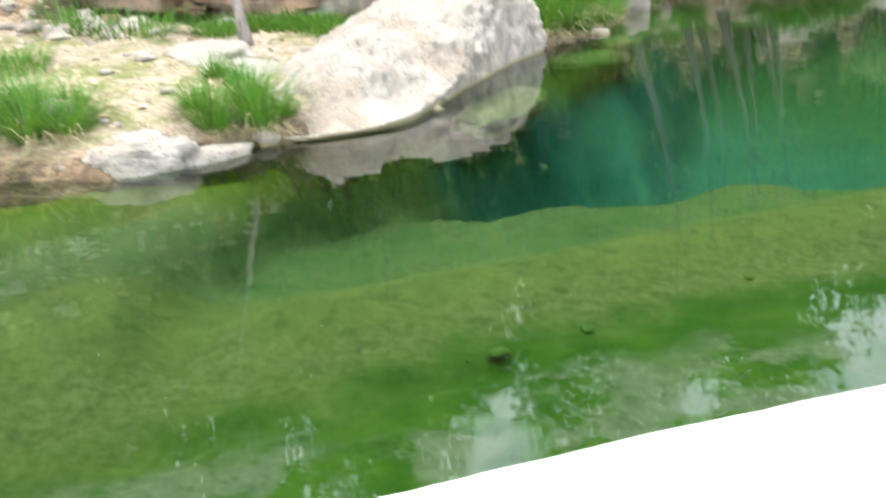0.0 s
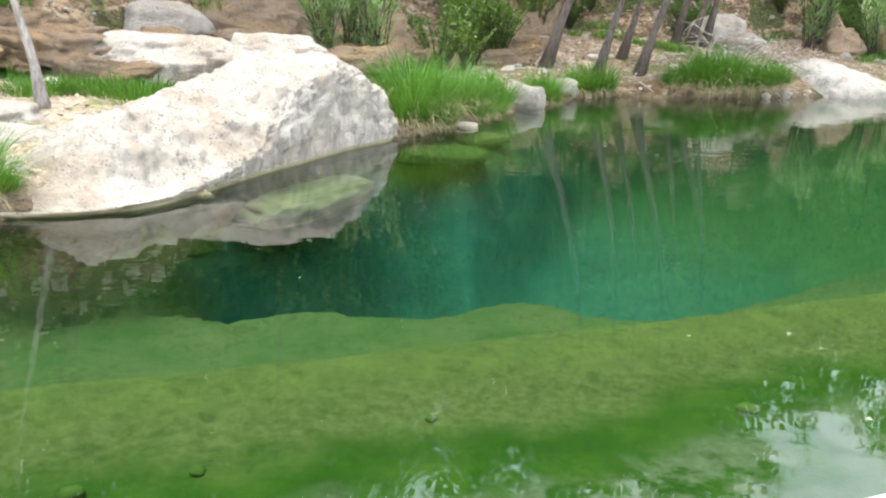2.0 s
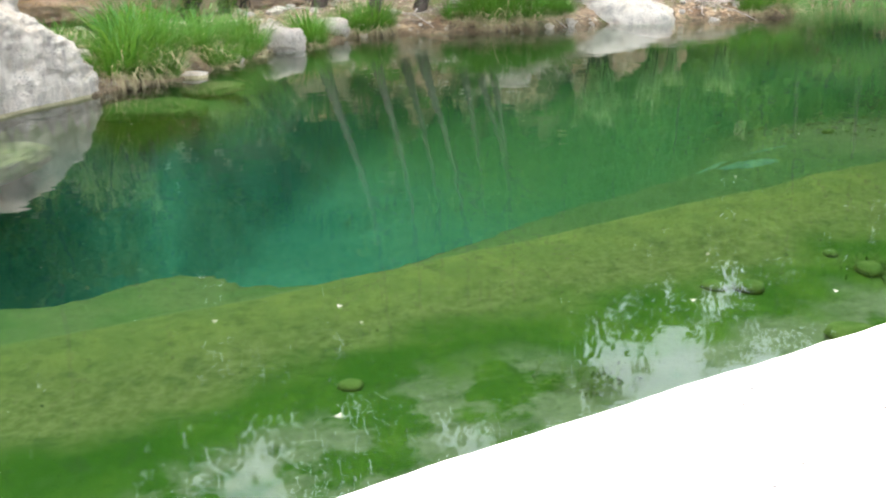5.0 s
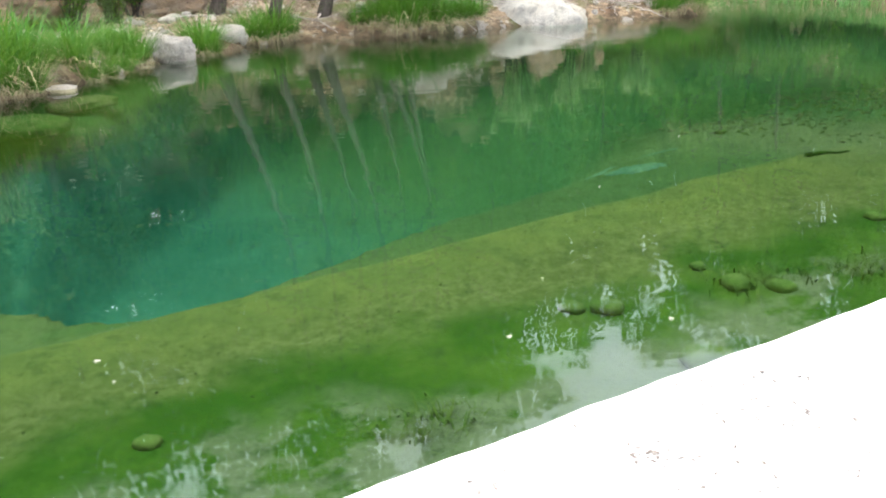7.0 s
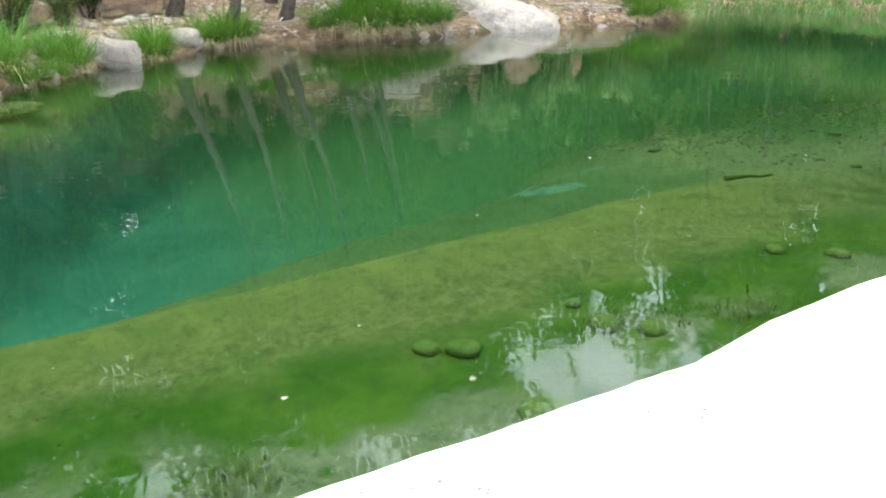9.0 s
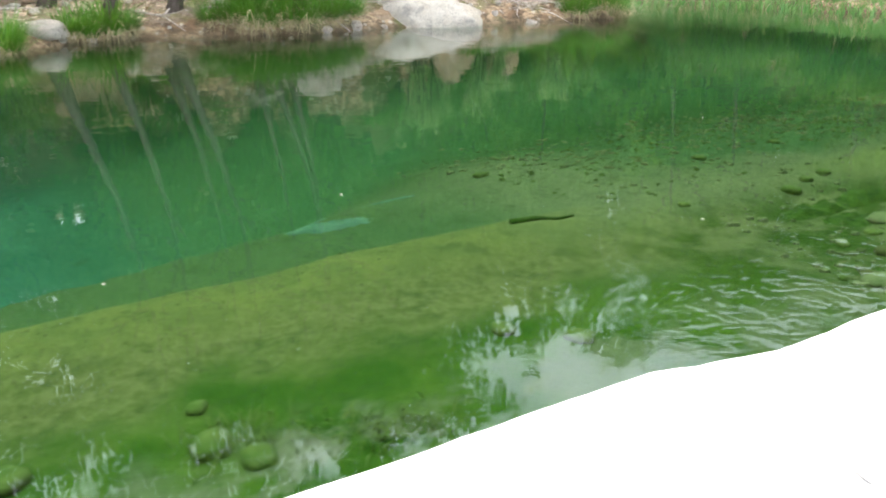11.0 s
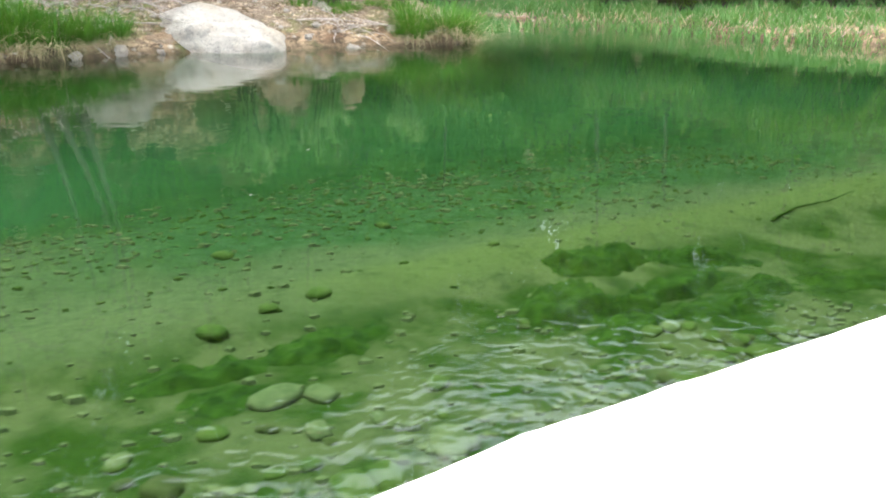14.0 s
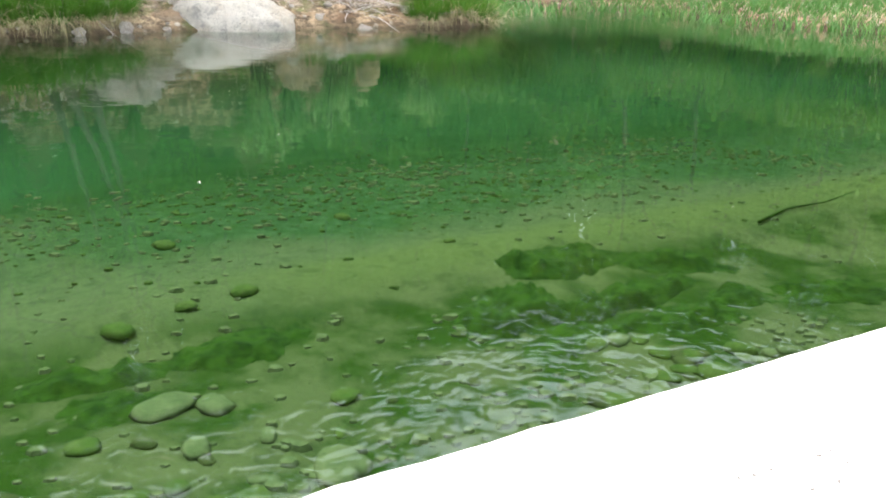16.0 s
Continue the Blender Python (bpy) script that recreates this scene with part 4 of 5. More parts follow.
for i in range(2500):
    x, y = rng.uniform(-14, 52), rng.uniform(12, 48)
    d = float(shore_distance(np.array([x]), np.array([y]))[0])
    if d < (4.6 if x < 16 else 3.2) or d > 22 or (x < -0.5 and d < 9) or (x < 14 and d < 6 and rng.random() < 0.3):
        continue
    k, turn, scale = rng.randrange(3), rng.uniform(0, 360), rng.uniform(0.7, 1.2) if d < 7 else rng.uniform(1.3, 2.3)
    if d < 8.5:
        shrub(BUSHES[k], (x, y, floor_at(x, y)), turn, scale, "dense green bush on the slope", "bush", "bushes on the slope")
    else:
        far_bushes[k].append((x, y, floor_at(x, y), radians(turn), scale))
    made += 1
    if made >= 290:
        break
for k, spots in far_bushes.items():
    leaves = BUSHES[k][1]
    co = np.empty(len(leaves.vertices) * 3)
    leaves.vertices.foreach_get("co", co)
    co = co.reshape(-1, 3)
    quad = np.arange(len(co)).reshape(-1, 4)
    turned = [np.stack([(co[:, 0] * math.cos(t) - co[:, 1] * math.sin(t)) * c + x, (co[:, 0] * math.sin(t) + co[:, 1] * math.cos(t)) * c + y, co[:, 2] * c + z], -1) for x, y, z, t, c in spots]
    me = mesh_of("undergrowth", np.concatenate(turned).tolist(), np.concatenate([quad + i * len(co) for i in range(len(spots))]).tolist(), [(LEAF, PALELEAF)[k % 2]])
    thing("undergrowth", me, "dense leafy undergrowth high on the wooded slope", "undergrowth", kind="stuff")

for i in range(110):
    x = rng.uniform(2.4, 17.0)
    y = float(np.interp(x, [p[0] for p in SHORE], [p[1] for p in SHORE])) + rng.uniform(5.6, 9.5)
    shrub(BUSHES[rng.randrange(3)], (x, y, floor_at(x, y)), rng.uniform(0, 360), rng.uniform(0.55, 1.15), "leafy green bush on the wooded slope", "bush", "bushes on the slope")

for i in range(46):
    x = rng.uniform(5.4, 17.0)
    if x < 7.4 or 10.3 < x:
        continue
    y = float(np.interp(x, [p[0] for p in SHORE], [p[1] for p in SHORE])) + rng.uniform(0.15, 0.9)
    tuft(x, y, rng.uniform(0.6, 1.2), rng.randrange(4), rng.uniform(0, 360), label="ragged bank grass tuft with dry straw")

for i in range(40):
    x = rng.uniform(17.0, 34.0)
    y = float(np.interp(x, [p[0] for p in SHORE], [p[1] for p in SHORE])) + rng.uniform(3.2, 5.5)
    shrub(BUSHES[(0, 2)[rng.randrange(2)]], (x, y, floor_at(x, y)), rng.uniform(0, 360), rng.uniform(0.8, 1.3), "dark green bush behind the shore grass", "bush", "bushes on the slope")
for i in range(70):
    x = rng.uniform(1.5, 34.0)
    y = float(np.interp(x, [p[0] for p in SHORE], [p[1] for p in SHORE])) + (rng.uniform(4.6, 7.5) if x < 16.5 else rng.uniform(1.8, 4.5))
    shrub(BUSHES[rng.randrange(3)], (x, y, floor_at(x, y)), rng.uniform(0, 360), rng.uniform(0.4, 0.85), "low green bush at the foot of the slope", "bush", "bushes on the slope")

# ---- litter and stones on the bank ----
def scatter_litter(count, seed, x0, x1, dmax):
    r2 = np.random.default_rng(seed)
    x, d0 = r2.uniform(x0, x1, count), r2.uniform(0.3, dmax, count)
    sx, sy = np.array([p[0] for p in SHORE]), np.array([p[1] for p in SHORE])
    y = np.interp(x, sx, sy) + d0
    keep = (shore_distance(x, y) > 0.25) & (shore_distance(x, y) < 6.5)
    x, y = x[keep], y[keep]
    z = ground_height(x, y) + 0.006
    soup = Soup()
    for a, b, c in zip(x, y, z):
        t = r2.uniform(0, 6.283)
        along = Vector((math.cos(t), math.sin(t), r2.uniform(-0.2, 0.5))).normalized()
        side = along.cross(Vector((r2.uniform(-0.4, 0.4), r2.uniform(-0.4, 0.4), 1))).normalized()
        size = r2.uniform(0.04, 0.12)
        soup.leaf((a, b, c), along, side, size, size * 0.5)
    return thing("leaf_litter", mesh_of("leaf_litter", soup.v, soup.f, [LITTER]), "dry fallen leaves strewn over the bank", "leaves", kind="stuff")


scatter_litter(15000, 3, 2.6, 15.5, 5.5)
scatter_litter(2500, 4, -6.0, 2.6, 6.0)
STONES = [rock_mesh("stone", (1.0, 0.8, 0.55), 40 + i, LIMESTONE, 0.2, 2) for i in range(4)]
BEDSTONES = {k: [rock_mesh("stone", (1.0, 0.8, 0.42), 50 + i, k, 0.16, 2) for i in range(3)] for k in (MOSSY, DARKSTONE, PALESTONE)}


def stone(me, x, y, size, turn, label, group, sink=0.2, z=None):
    base = floor_at(x, y) if z is None else z
    ob = thing("stone", me, label, "stone", group, m=pose(x, y, base + size * (0.4 - sink), 0, 0, turn))
    ob.scale = (size, size, size)
    return ob


rng = random.Random(21)
for i in range(150):
    x = rng.uniform(-6, 10)
    y = float(np.interp(x, [p[0] for p in SHORE], [p[1] for p in SHORE])) + rng.uniform(0.5, 6.0)
    stone(STONES[rng.randrange(4)], x, y, rng.choice((0.04, 0.05, 0.06, 0.08, 0.12, 0.18)), rng.uniform(0, 360), "loose pale limestone rubble on the bank", "rubble on the bank")



def scatter_on_bank(count, seed, x_range, d_range, sizes, material, label, name="rubble"):
    """Loose angular stones at a distance from the shoreline, in one mesh."""
    r2 = np.random.default_rng(seed)
    x, y = r2.uniform(*x_range, count * 6), r2.uniform(4, 34, count * 6)
    d = shore_distance(x, y)
    ok = (d > d_range[0]) & (d < d_range[1])
    x, y = x[ok][:count], y[ok][:count]
    z = np.maximum(ground_height(x, y), -0.05)
    soup = Soup()
    for a, b, c in zip(x, y, z):
        size = sizes[0] + (sizes[1] - sizes[0]) * r2.random() ** 2.5
        base, t0 = len(soup.v), r2.uniform(0, 6.283)
        for level, (k, h) in enumerate(((0.85, -0.5), (1.1, 0.15), (0.6, 0.7))):
            for q in range(6):
                t = t0 + q * math.pi / 3 + level * 0.4
                r = size * k * r2.uniform(0.7, 1.2)
                soup.v.append(Vector((a + r * math.cos(t), b + r * math.sin(t) * 0.85, c + size * h * r2.uniform(0.8, 1.2))))
        for level in (0, 1):
            for q in range(6):
                i0, i1 = base + level * 6 + q, base + level * 6 + (q + 1) % 6
                soup.f.append((i0, i1, i1 + 6, i0 + 6))
        soup.f.append(tuple(base + 12 + q for q in range(6)))
    return thing(name, mesh_of(name, soup.v, soup.f, [material]), label, "rubble", kind="stuff")


scatter_on_bank(800, 11, (-12, 1.5), (3.6, 9.0), (0.04, 0.2), LIMESTONE, "grey stones embedded in the eroded slope")
scatter_on_bank(420, 12, (-12, 14), (4.6, 10.0), (0.04, 0.24), REDSTONE, "ochre stones embedded in the eroded slope")
scatter_on_bank(260, 13, (1.4, 18), (-0.15, 0.35), (0.04, 0.17), GREYSTONE, "grey stones along the waterline")
scatter_on_bank(160, 14, (-6, 10), (-0.10, 0.35), (0.03, 0.14), LIMESTONE, "pale stones along the waterline")
scatter_on_bank(300, 15, (2.5, 14), (0.4, 5.0), (0.03, 0.14), GREYSTONE, "small stones among the fallen leaves")
rng = random.Random(404)
made = 0
for i in range(900):
    x, y = rng.uniform(-9, 20), rng.uniform(9, 34)
    d = float(shore_distance(np.array([x]), np.array([y]))[0])
    if 3.8 < d < 9.5:
        tuft(x, y, rng.uniform(0.8, 1.7), rng.randrange(3), rng.uniform(0, 360), True, label="short bank grass in a loose clump")
        made += 1
    if made >= 120:
        break

# ---- river-bed stones ----
for x, y, size in ((3.95, 5.75, 0.085), (6.42, 6.38, 0.10), (6.62, 6.30, 0.12), (6.85, 5.5, 0.17), (7.48, 6.28, 0.13), (7.68, 6.1, 0.11), (7.4, 6.62, 0.07), (9.0, 6.97, 0.09), (9.38, 6.81, 0.10),
                   (0.75, 4.75, 0.06), (0.2, 4.5, 0.07), (12.1, 9.05, 0.10), (12.69, 9.47, 0.09), (12.4, 9.3, 0.07), (12.09, 10.6, 0.09), (13.3, 11.2, 0.08), (13.97, 10.27, 0.05), (9.8, 10.5, 0.09), (11.0, 8.8, 0.06), (1.95, 5.45, 0.05)):
    stone(BEDSTONES[MOSSY][int(x * 10) % 3], x, y, size, x * 131, "rounded stone covered in green algae under water", "algae-covered river stones", 0.33)
for i in range(210):
    s, n = rng.uniform(12.6, 17.2), rng.uniform(0.1, 2.3) * rng.uniform(0.4, 1)
    x, y = QX * s - QY * n, Q0 + QY * s + QX * n
    size = rng.choice((0.04, 0.05, 0.06, 0.08, 0.10, 0.13))
    ob = stone(BEDSTONES[rng.choice((MOSSY, MOSSY, PALESTONE, PALESTONE, DARKSTONE))][rng.randrange(3)], x, y, size, rng.uniform(0, 360), "grey-green cobble on the shallow river bed", "cobbles in the shallows", 0.3)
    ob.scale = (size * rng.uniform(0.8, 1.4), size, size * rng.uniform(0.6, 1.1))


def stone_field(count, seed, s_range, n_range, sizes, material, label):
    """Many small low-poly stones, too many to tell apart, in one mesh."""
    r2 = np.random.default_rng(seed)
    s, n = r2.uniform(*s_range, count * 2), r2.normal(sum(n_range) / 2, (n_range[1] - n_range[0]) / 4, count * 2)
    keep = fbm(s, n, 0.8, seed, 3) + r2.uniform(-0.35, 0.35, count * 2) > 0.02
    s, n = s[keep], n[keep]
    x, y = QX * s - QY * n, Q0 + QY * s + QX * n
    z = ground_height(x, y)
    soup = Soup()
    for a, b, c in zip(x, y, z):
        size = sizes[0] + (sizes[1] - sizes[0]) * r2.random() ** 2
        base = len(soup.v)
        t0 = r2.uniform(0, 6.283)
        for k in range(6):
            t = t0 + k * math.pi / 3
            r = size * r2.uniform(0.7, 1.2)
            soup.v.append(Vector((a + r * math.cos(t) * 1.2, b + r * math.sin(t) * 0.8, c - 0.02)))
        for k in range(6):
            v = soup.v[base + k]
            soup.v.append(Vector((a + (v.x - a) * 0.66, b + (v.y - b) * 0.66, c + size * r2.uniform(0.35, 0.6))))
        for k in range(6):
            soup.f.append((base + k, base + (k + 1) % 6, base + 6 + (k + 1) % 6, base + 6 + k))
        soup.f.append(tuple(base + 6 + k for k in range(6)))
    return thing("gravel", mesh_of("gravel", soup.v, soup.f, [material]), label, "gravel", kind="stuff")


stone_field(800, 4, (12.2, 21.0), (3.3, 7.2), (0.012, 0.034), MOSSY, "small dark stones on the gravel river bed")
stone_field(900, 5, (12.2, 21.0), (3.0, 7.0), (0.015, 0.045), PALESTONE, "small pale stones on the gravel river bed")
stone_field(700, 6, (12.6, 17.5), (-0.2, 2.6), (0.02, 0.05), PALESTONE, "fine pale pebbles in the shallows beside the quay")
stone_field(700, 7, (0.5, 10.5), (2.3, 3.6), (0.004, 0.011), DARKSTONE, "fine dark debris scattered on the brown shelf")


# ---- weed, twigs and driftwood ----
def tangle(seed, count, length, radius, spread, material, flat=0.25, name="driftwood"):
    r2 = random.Random(seed)
    soup = Soup()
    for i in range(count):
        a = r2.uniform(0, 6.283)
        p = Vector((r2.gauss(0, spread), r2.gauss(0, spread), abs(r2.gauss(0, spread * flat)) + 0.02))
        d = Vector((math.cos(a), math.sin(a), r2.gauss(0, 0.25)))
        ln = length * r2.uniform(0.4, 1.1)
        pts = [p + d * ln * t + Vector((r2.gauss(0, 0.06), r2.gauss(0, 0.06), r2.gauss(0, 0.04) + 0.10 * math.sin(t * 3))) * ln for t in (0, 0.35, 0.7, 1.0)]
        rr = radius * r2.uniform(0.5, 1.2)
        soup.tube(pts, [rr, rr * 0.85, rr * 0.6, rr * 0.25], 5)
    return mesh_of(name, soup.v, soup.f, [material], True)


def branch(label, points, radius, material, twigs=3, seed=0):
    r2 = random.Random(seed)
    soup = Soup()
    pts = [Vector(p) for p in points]
    soup.tube(pts, [radius * (1 - 0.7 * i / (len(pts) - 1)) for i in range(len(pts))], 7)
    for k in range(twigs):
        i = r2.randrange(1, len(pts) - 1)
        p = pts[i].lerp(pts[i + 1], r2.random())
        d = (pts[i + 1] - pts[i]).normalized() + Vector((r2.gauss(0, 0.6), r2.gauss(0, 0.6), r2.gauss(0.1, 0.3)))
        ln = (pts[-1] - pts[0]).length * r2.uniform(0.2, 0.4)
        soup.tube([p, p + d * ln * 0.5, p + d * ln + Vector((0, 0, 0.05))], [radius * 0.45, radius * 0.3, radius * 0.12], 5)
    return thing("branch", mesh_of("branch", soup.v, soup.f, [material], True), label, "branch")


tagged(new("driftwood", tangle(3, 70, 0.8, 0.014, 0.42, DEADWOOD)), "heap of bleached grey driftwood twigs on the shore", "driftwood", kind="stuff").location = (13.9, 23.5, 0.22)
tagged(new("driftwood", tangle(4, 34, 1.3, 0.016, 0.6, DEADWOOD, 0.4)), "dead grey branches tangled among the bank grass", "driftwood", kind="stuff").location = (8.7, 22.3, floor_at(8.7, 22.3))
tagged(new("driftwood", tangle(5, 26, 1.1, 0.014, 0.5, DEADWOOD, 0.4)), "dead grey branches tangled among the bank grass", "driftwood", kind="stuff").location = (9.9, 22.9, floor_at(9.9, 22.9))
for k, (x, y, turn, ln) in enumerate(((6.3, 21.2, 15, 1.6), (7.5, 21.3, -20, 1.3), (5.3, 21.8, 40, 1.2), (7.2, 22.2, 8, 1.8), (8.3, 22.9, -35, 1.5), (3.3, 19.5, 30, 1.0), (6.9, 20.7, 5, 1.1), (11.2, 24.3, 60, 1.9), (7.6, 20.9, 30, 1.2), (8.9, 21.2, -15, 1.4), (9.4, 21.8, 20, 1.3), (6.2, 20.5, 60, 0.9), (13.1, 23.2, 10, 1.3), (14.6, 23.5, -10, 1.2), (5.6, 20.6, -25, 1.1))):
    c, s_ = math.cos(radians(turn)), math.sin(radians(turn))
    branch("thin dead branch lying on the leaf litter", [(x + c * ln * t, y + s_ * ln * t, floor_at(x + c * ln * t, y + s_ * ln * t) + 0.04 + 0.05 * math.sin(t * 3)) for t in (0, 0.3, 0.65, 1)], 0.022, DEADWOOD, 3, k)
branch("dark sunken twig lying on the river bed", [(16.35, 10.62, floor_at(16.35, 10.62) + 0.02), (16.7, 10.85, floor_at(16.7, 10.85) + 0.02), (17.1, 10.98, floor_at(17.1, 10.98) + 0.03), (17.45, 11.15, floor_at(17.45, 11.15) + 0.05)], 0.013, WEED, 0, 31)
branch("dark sunken log at the foot of the shelf", [(x, y, floor_at(x, y) + 0.012) for x, y in ((9.50, 8.52), (9.70, 8.57), (9.86, 8.55), (10.00, 8.59))], 0.026, WEED, 0, 32)


def weed_mat(label, x, y, rx, ry, height, turn, seed, material=None, name="water_weed", category="weed"):
    """A low cushion of algae with a torn outline, draped on the bed."""
    c, d = math.cos(radians(turn)), math.sin(radians(turn))
    u, v = np.meshgrid(np.linspace(-1.25, 1.25, 56), np.linspace(-1.25, 1.25, 40))
    px, py = x + c * u * rx - d * v * ry, y + d * u * rx + c * v * ry
    edge = 1 - np.hypot(u, v) + 0.50 * fbm(px, py, 3.4, seed, 4) + 0.30 * fbm(px, py, 12.0, seed + 3, 3)
    lump = height * smooth(0, 0.55, edge) * (0.70 + 0.80 * fbm(px, py, 8.0, seed + 1, 4))
    z = np.minimum(ground_height(px, py) + np.where(edge > 0, lump, -0.03), -0.03)
    ids = np.arange(u.size).reshape(u.shape)
    cells = np.stack([ids[:-1, :-1], ids[:-1, 1:], ids[1:, 1:], ids[1:, :-1]], -1).reshape(-1, 4)
    cells = cells[(edge.reshape(-1)[cells] > -0.02).any(1)]
    me = mesh_of(name, np.stack([px, py, z], -1).reshape(-1, 3), cells.tolist(), [material or WEED], True)
    return thing(name, me, label, category, kind="stuff")


for k, (x, y, rx, ry, height, turn) in enumerate(((14.15, 9.28, 0.30, 0.22, 0.10, 20), (14.62, 9.92, 0.34, 0.13, 0.08, 12), (14.90, 9.42, 0.42, 0.11, 0.09, 30), (15.38, 9.93, 0.30, 0.13, 0.08, -10), (15.05, 9.08, 0.34, 0.14, 0.07, 15),
                                                 (14.45, 8.90, 0.26, 0.10, 0.06, 25), (15.55, 9.36, 0.22, 0.09, 0.05, 20), (16.2, 9.42, 0.42, 0.12, 0.06, 8), (12.68, 8.90, 0.26, 0.12, 0.05, 30), (12.2, 8.4, 0.22, 0.12, 0.05, 10), (12.1, 8.65, 0.30, 0.08, 0.05, 15))):
    weed_mat("dark green algae mat on the shallow river bed", x, y, rx * 1.3, ry * 1.4, height * 1.2, turn, 70 + k)

def sunken_bush(x, y, seed):
    r2 = random.Random(seed)
    soup = Soup()
    z = floor_at(x, y)
    for k in range(150):
        a = r2.uniform(0, 6.283)
        ln = r2.uniform(0.05, 0.15)
        cx, cy = x + r2.gauss(0, 0.15), y + r2.gauss(0, 0.10)
        root = Vector((cx, cy, floor_at(cx, cy) - 0.005))
        tip = root + Vector((math.cos(a) * ln, math.sin(a) * ln, r2.uniform(0.01, 0.09)))
        soup.blade(root, tip, r2.uniform(0.004, 0.012), 0.02, (-math.sin(a), math.cos(a), 0))
    return thing("water_weed", mesh_of("water_weed", soup.v, soup.f, [MOSSY]), "sunken bushy weed coated in green algae", "weed", kind="stuff")


sunken_bush(5.3, 5.5, 1)
sunken_bush(7.6, 6.3, 3)
sunken_bush(8.3, 6.15, 2)

# ---- submerged slabs under the far bank ----
boulder("pale algae-coated rock ledge under the boulder's waterline", (0.52, 9.85, -0.40), (1.25, 0.46, 0.22), 66, 72, PALEALGAE, 0.16, 5)
boulder("pale algae-coated rock ledge under the boulder's waterline", (-0.42, 8.25, -0.50), (0.60, 0.26, 0.16), 62, 74, MOSSY, 0.16)
boulder("yellow-green algae slab in the shallows by the bank", (2.55, 13.55, -0.16), (0.55, 0.4, 0.10), 40, 73, PALEALGAE, 0.14)
boulder("flat algae-green slab just under the water", (1.9, 12.35, -0.24), (0.75, 0.5, 0.16), 20, 71, MOSSY, 0.12)

for k, (x, y, rx, ry, turn) in enumerate(((8.3, 9.5, 0.30, 0.14, 10), (8.0, 10.05, 0.32, 0.14, -4), (7.25, 9.4, 0.28, 0.13, 12), (8.9, 10.2, 0.22, 0.09, 0), (6.4, 10.4, 0.3, 0.12, 5))):
    weed_mat("pale silt patch on the floor of the green pool", x, y, rx, ry, 0.02, turn, 90 + k, PALESILT, "silt_patch", "silt")

# ---- floating petals and specks ----
PETAL = make_plain("pale_petal", (0.62, 0.60, 0.50), (0.80, 0.78, 0.70), 20.0)
rng = random.Random(9)
for x, y in [(3.98, 4.96), (3.84, 4.13), (6.33, 4.97), (5.58, 4.97), (3.32, 5.08), (3.89, 5.17), (1.1, 5.9), (5.95, 5.6), (12.3, 11.0), (12.8, 12.6), (15.9, 10.2)] + [(rng.uniform(0, 15), rng.uniform(5, 11)) for k in range(8)]:
    soup = Soup()
    a = rng.uniform(0, 6.283)
    w = rng.uniform(0.004, 0.009)
    for k in range(3):
        t = a + k * 2.1
        soup.leaf((0, 0, 0.001 * k), (math.cos(t), math.sin(t), 0.06), (-math.sin(t), math.cos(t), 0.02), w * 2, w * 1.4)
    if -QY * x + QX * (y - Q0) > 0.2:
        thing("petal", mesh_of("petal", soup.v, soup.f, [PETAL]), "tiny pale blossom petal floating on the water", "petal", "floating petals", m=pose(x, y, 0.004))

# ---- cracks, spalls and grit on the quay ----
CRACK = make_plain("crack_shadow", (0.035, 0.030, 0.026), (0.10, 0.09, 0.08), 30.0)
GRIT = make_plain("grey_grit", (0.12, 0.10, 0.085), (0.32, 0.29, 0.26), 40.0)


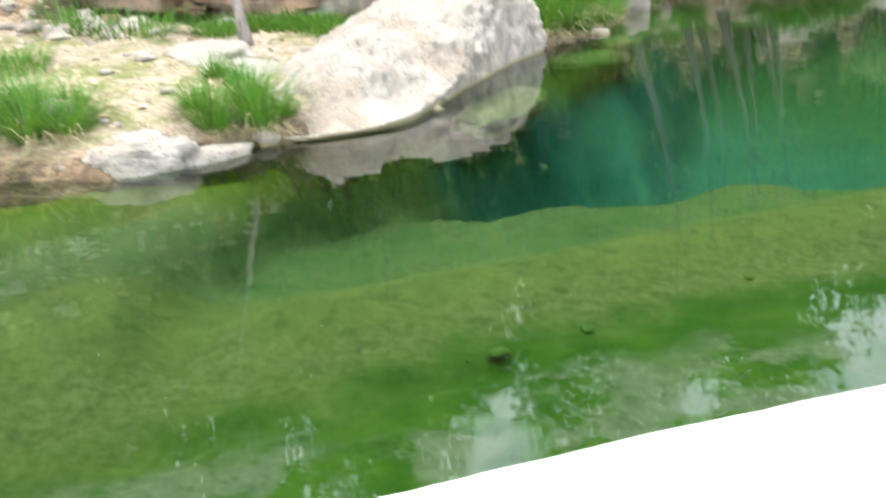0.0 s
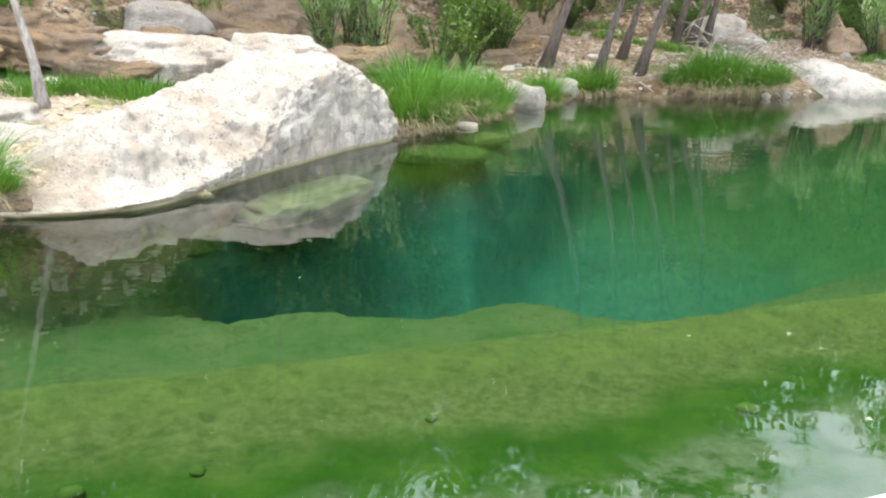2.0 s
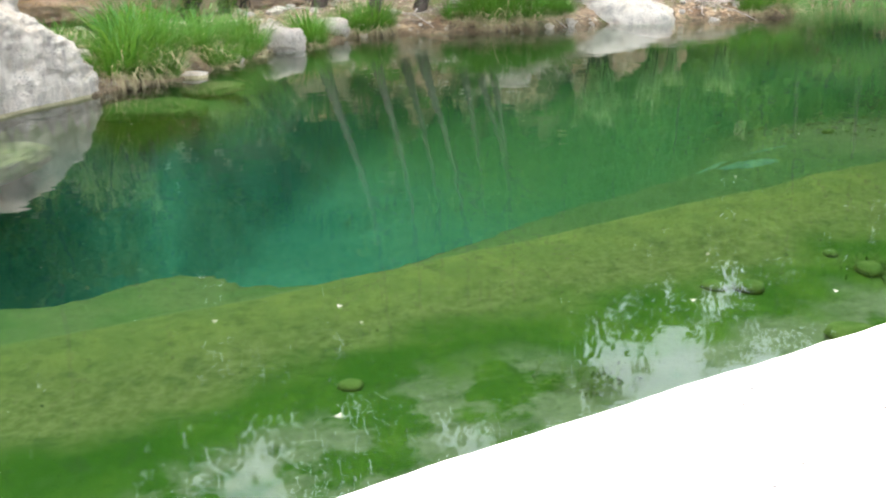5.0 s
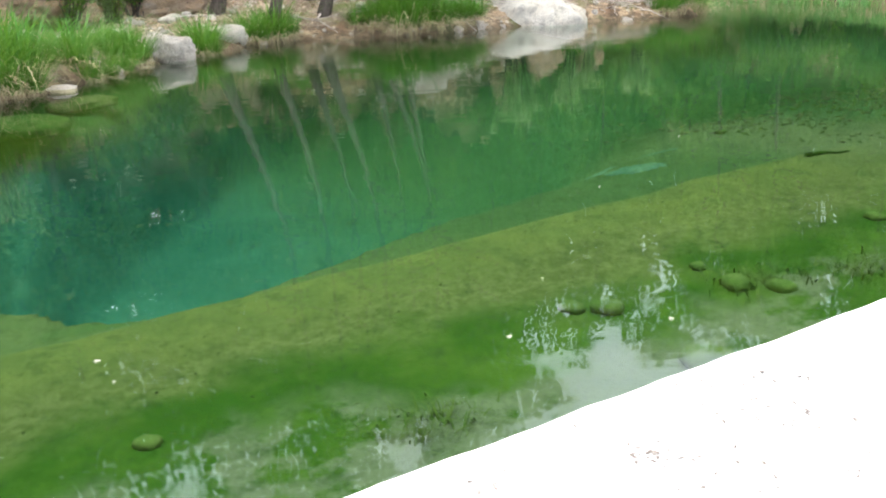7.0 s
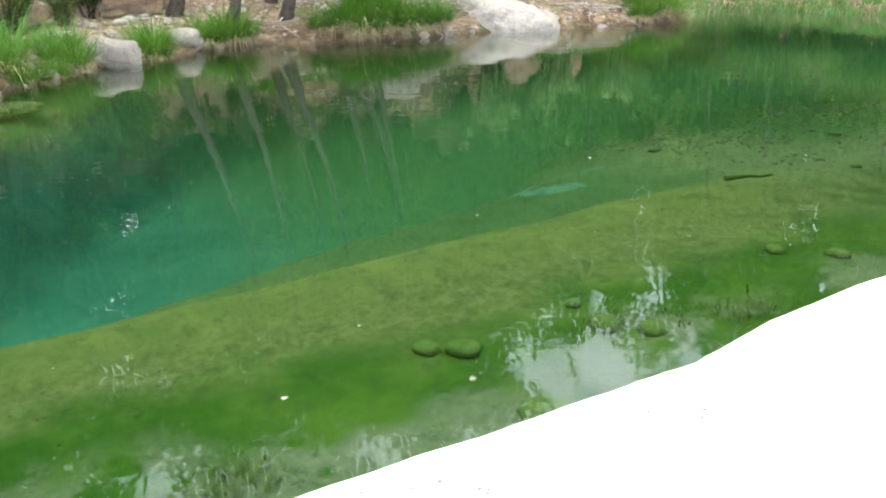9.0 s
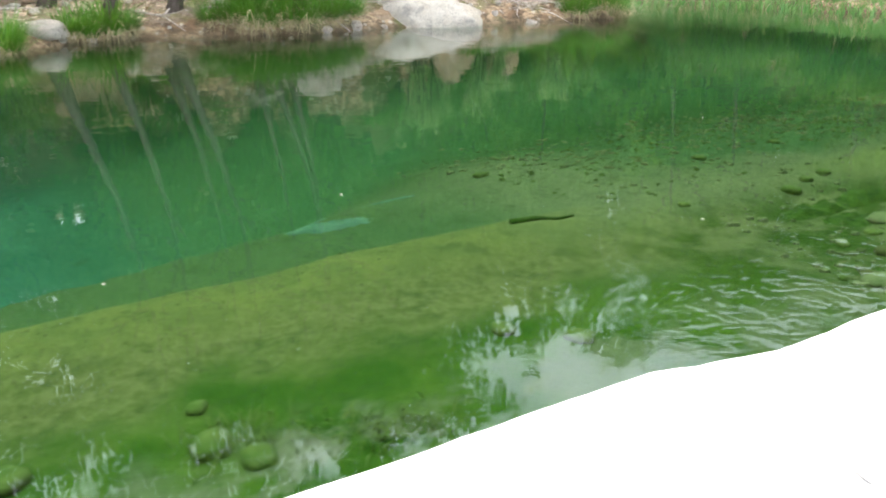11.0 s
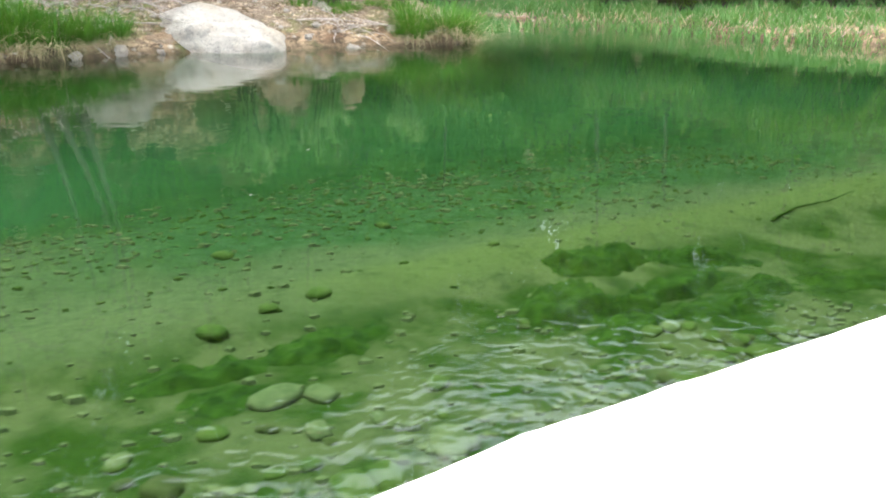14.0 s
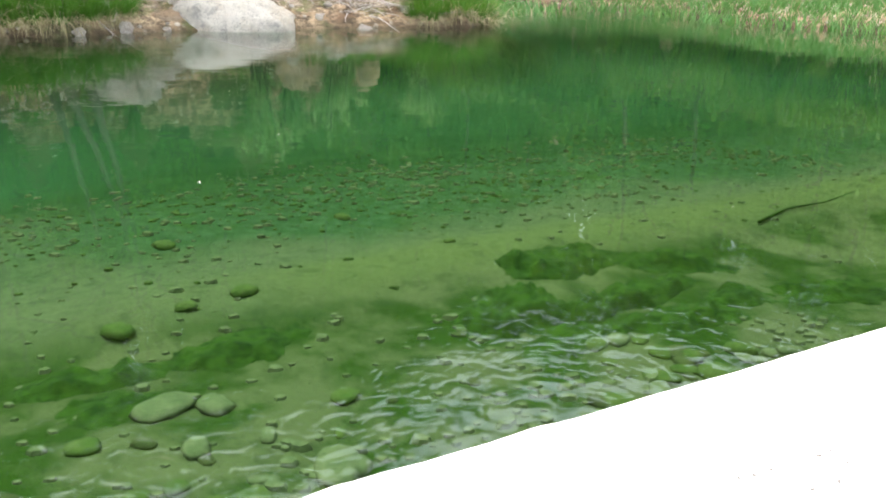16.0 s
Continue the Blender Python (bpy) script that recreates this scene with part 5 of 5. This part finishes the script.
def crack(points, width, seed):
    r2 = random.Random(seed)
    verts, faces = [], []
    fine = []
    for (ax, ay), (bx, by) in zip(points[:-1], points[1:]):
        for k in range(6):
            t = k / 6
            fine.append((ax + (bx - ax) * t + r2.gauss(0, 0.006), ay + (by - ay) * t + r2.gauss(0, 0.006)))
    for i, (x, y) in enumerate(fine):
        w = width * r2.uniform(0.3, 1.2) * (0.3 if i in (0, len(fine) - 1) else 1)
        verts += [(x - w, y, QUAY_TOP + 0.004), (x + w, y + w * 0.4, QUAY_TOP + 0.004)]
    for i in range(len(fine) - 1):
        faces.append((2 * i, 2 * i + 1, 2 * i + 3, 2 * i + 2))
    return thing("crack", mesh_of("crack", verts, faces, [CRACK]), "thin grey crack across the white concrete", "crack", kind="structure")


crack([(9.0, 4.84), (9.03, 4.72), (9.09, 4.6), (9.14, 4.5), (9.18, 4.34), (9.25, 4.1), (9.3, 3.7)], 0.006, 1)
crack([(9.14, 4.48), (9.08, 4.42), (9.06, 4.40)], 0.004, 2)


def grit(x, y, spread, count, seed):
    r2 = random.Random(seed)
    soup = Soup()
    for k in range(count):
        a, b = x + r2.gauss(0, spread), y + r2.gauss(0, spread * 0.7)
        if -QY * a + QX * (b - Q0) > -0.12:
            continue
        t, w = r2.uniform(0, 6.283), r2.uniform(0.004, 0.013)
        soup.leaf((a, b, QUAY_TOP + 0.003), (math.cos(t), math.sin(t), 0.12), (-math.sin(t), math.cos(t), 0.05), w * 2, w)
    if soup.f:
        thing("grit", mesh_of("grit", soup.v, soup.f, [GRIT]), "specks of grey grit and leaf crumbs on the concrete", "debris", kind="stuff")


for k, (x, y, spread, count) in enumerate(((5.42, 3.36, 0.035, 40), (5.72, 3.52, 0.10, 50), (5.95, 3.64, 0.08, 40), (5.9, 3.45, 0.05, 26), (6.5, 3.8, 0.2, 40), (4.95, 3.3, 0.12, 24), (5.6, 3.3, 0.25, 40), (5.2, 3.1, 0.3, 30), (6.0, 3.6, 0.25, 30), (4.8, 2.8, 0.3, 24), (14.3, 6.6, 0.2, 40), (13.9, 6.3, 0.15, 30), (1.0, 1.8, 0.2, 5), (8.2, 4.3, 0.4, 10), (12.0, 5.6, 0.5, 8))):
    grit(x, y, spread, count, k)
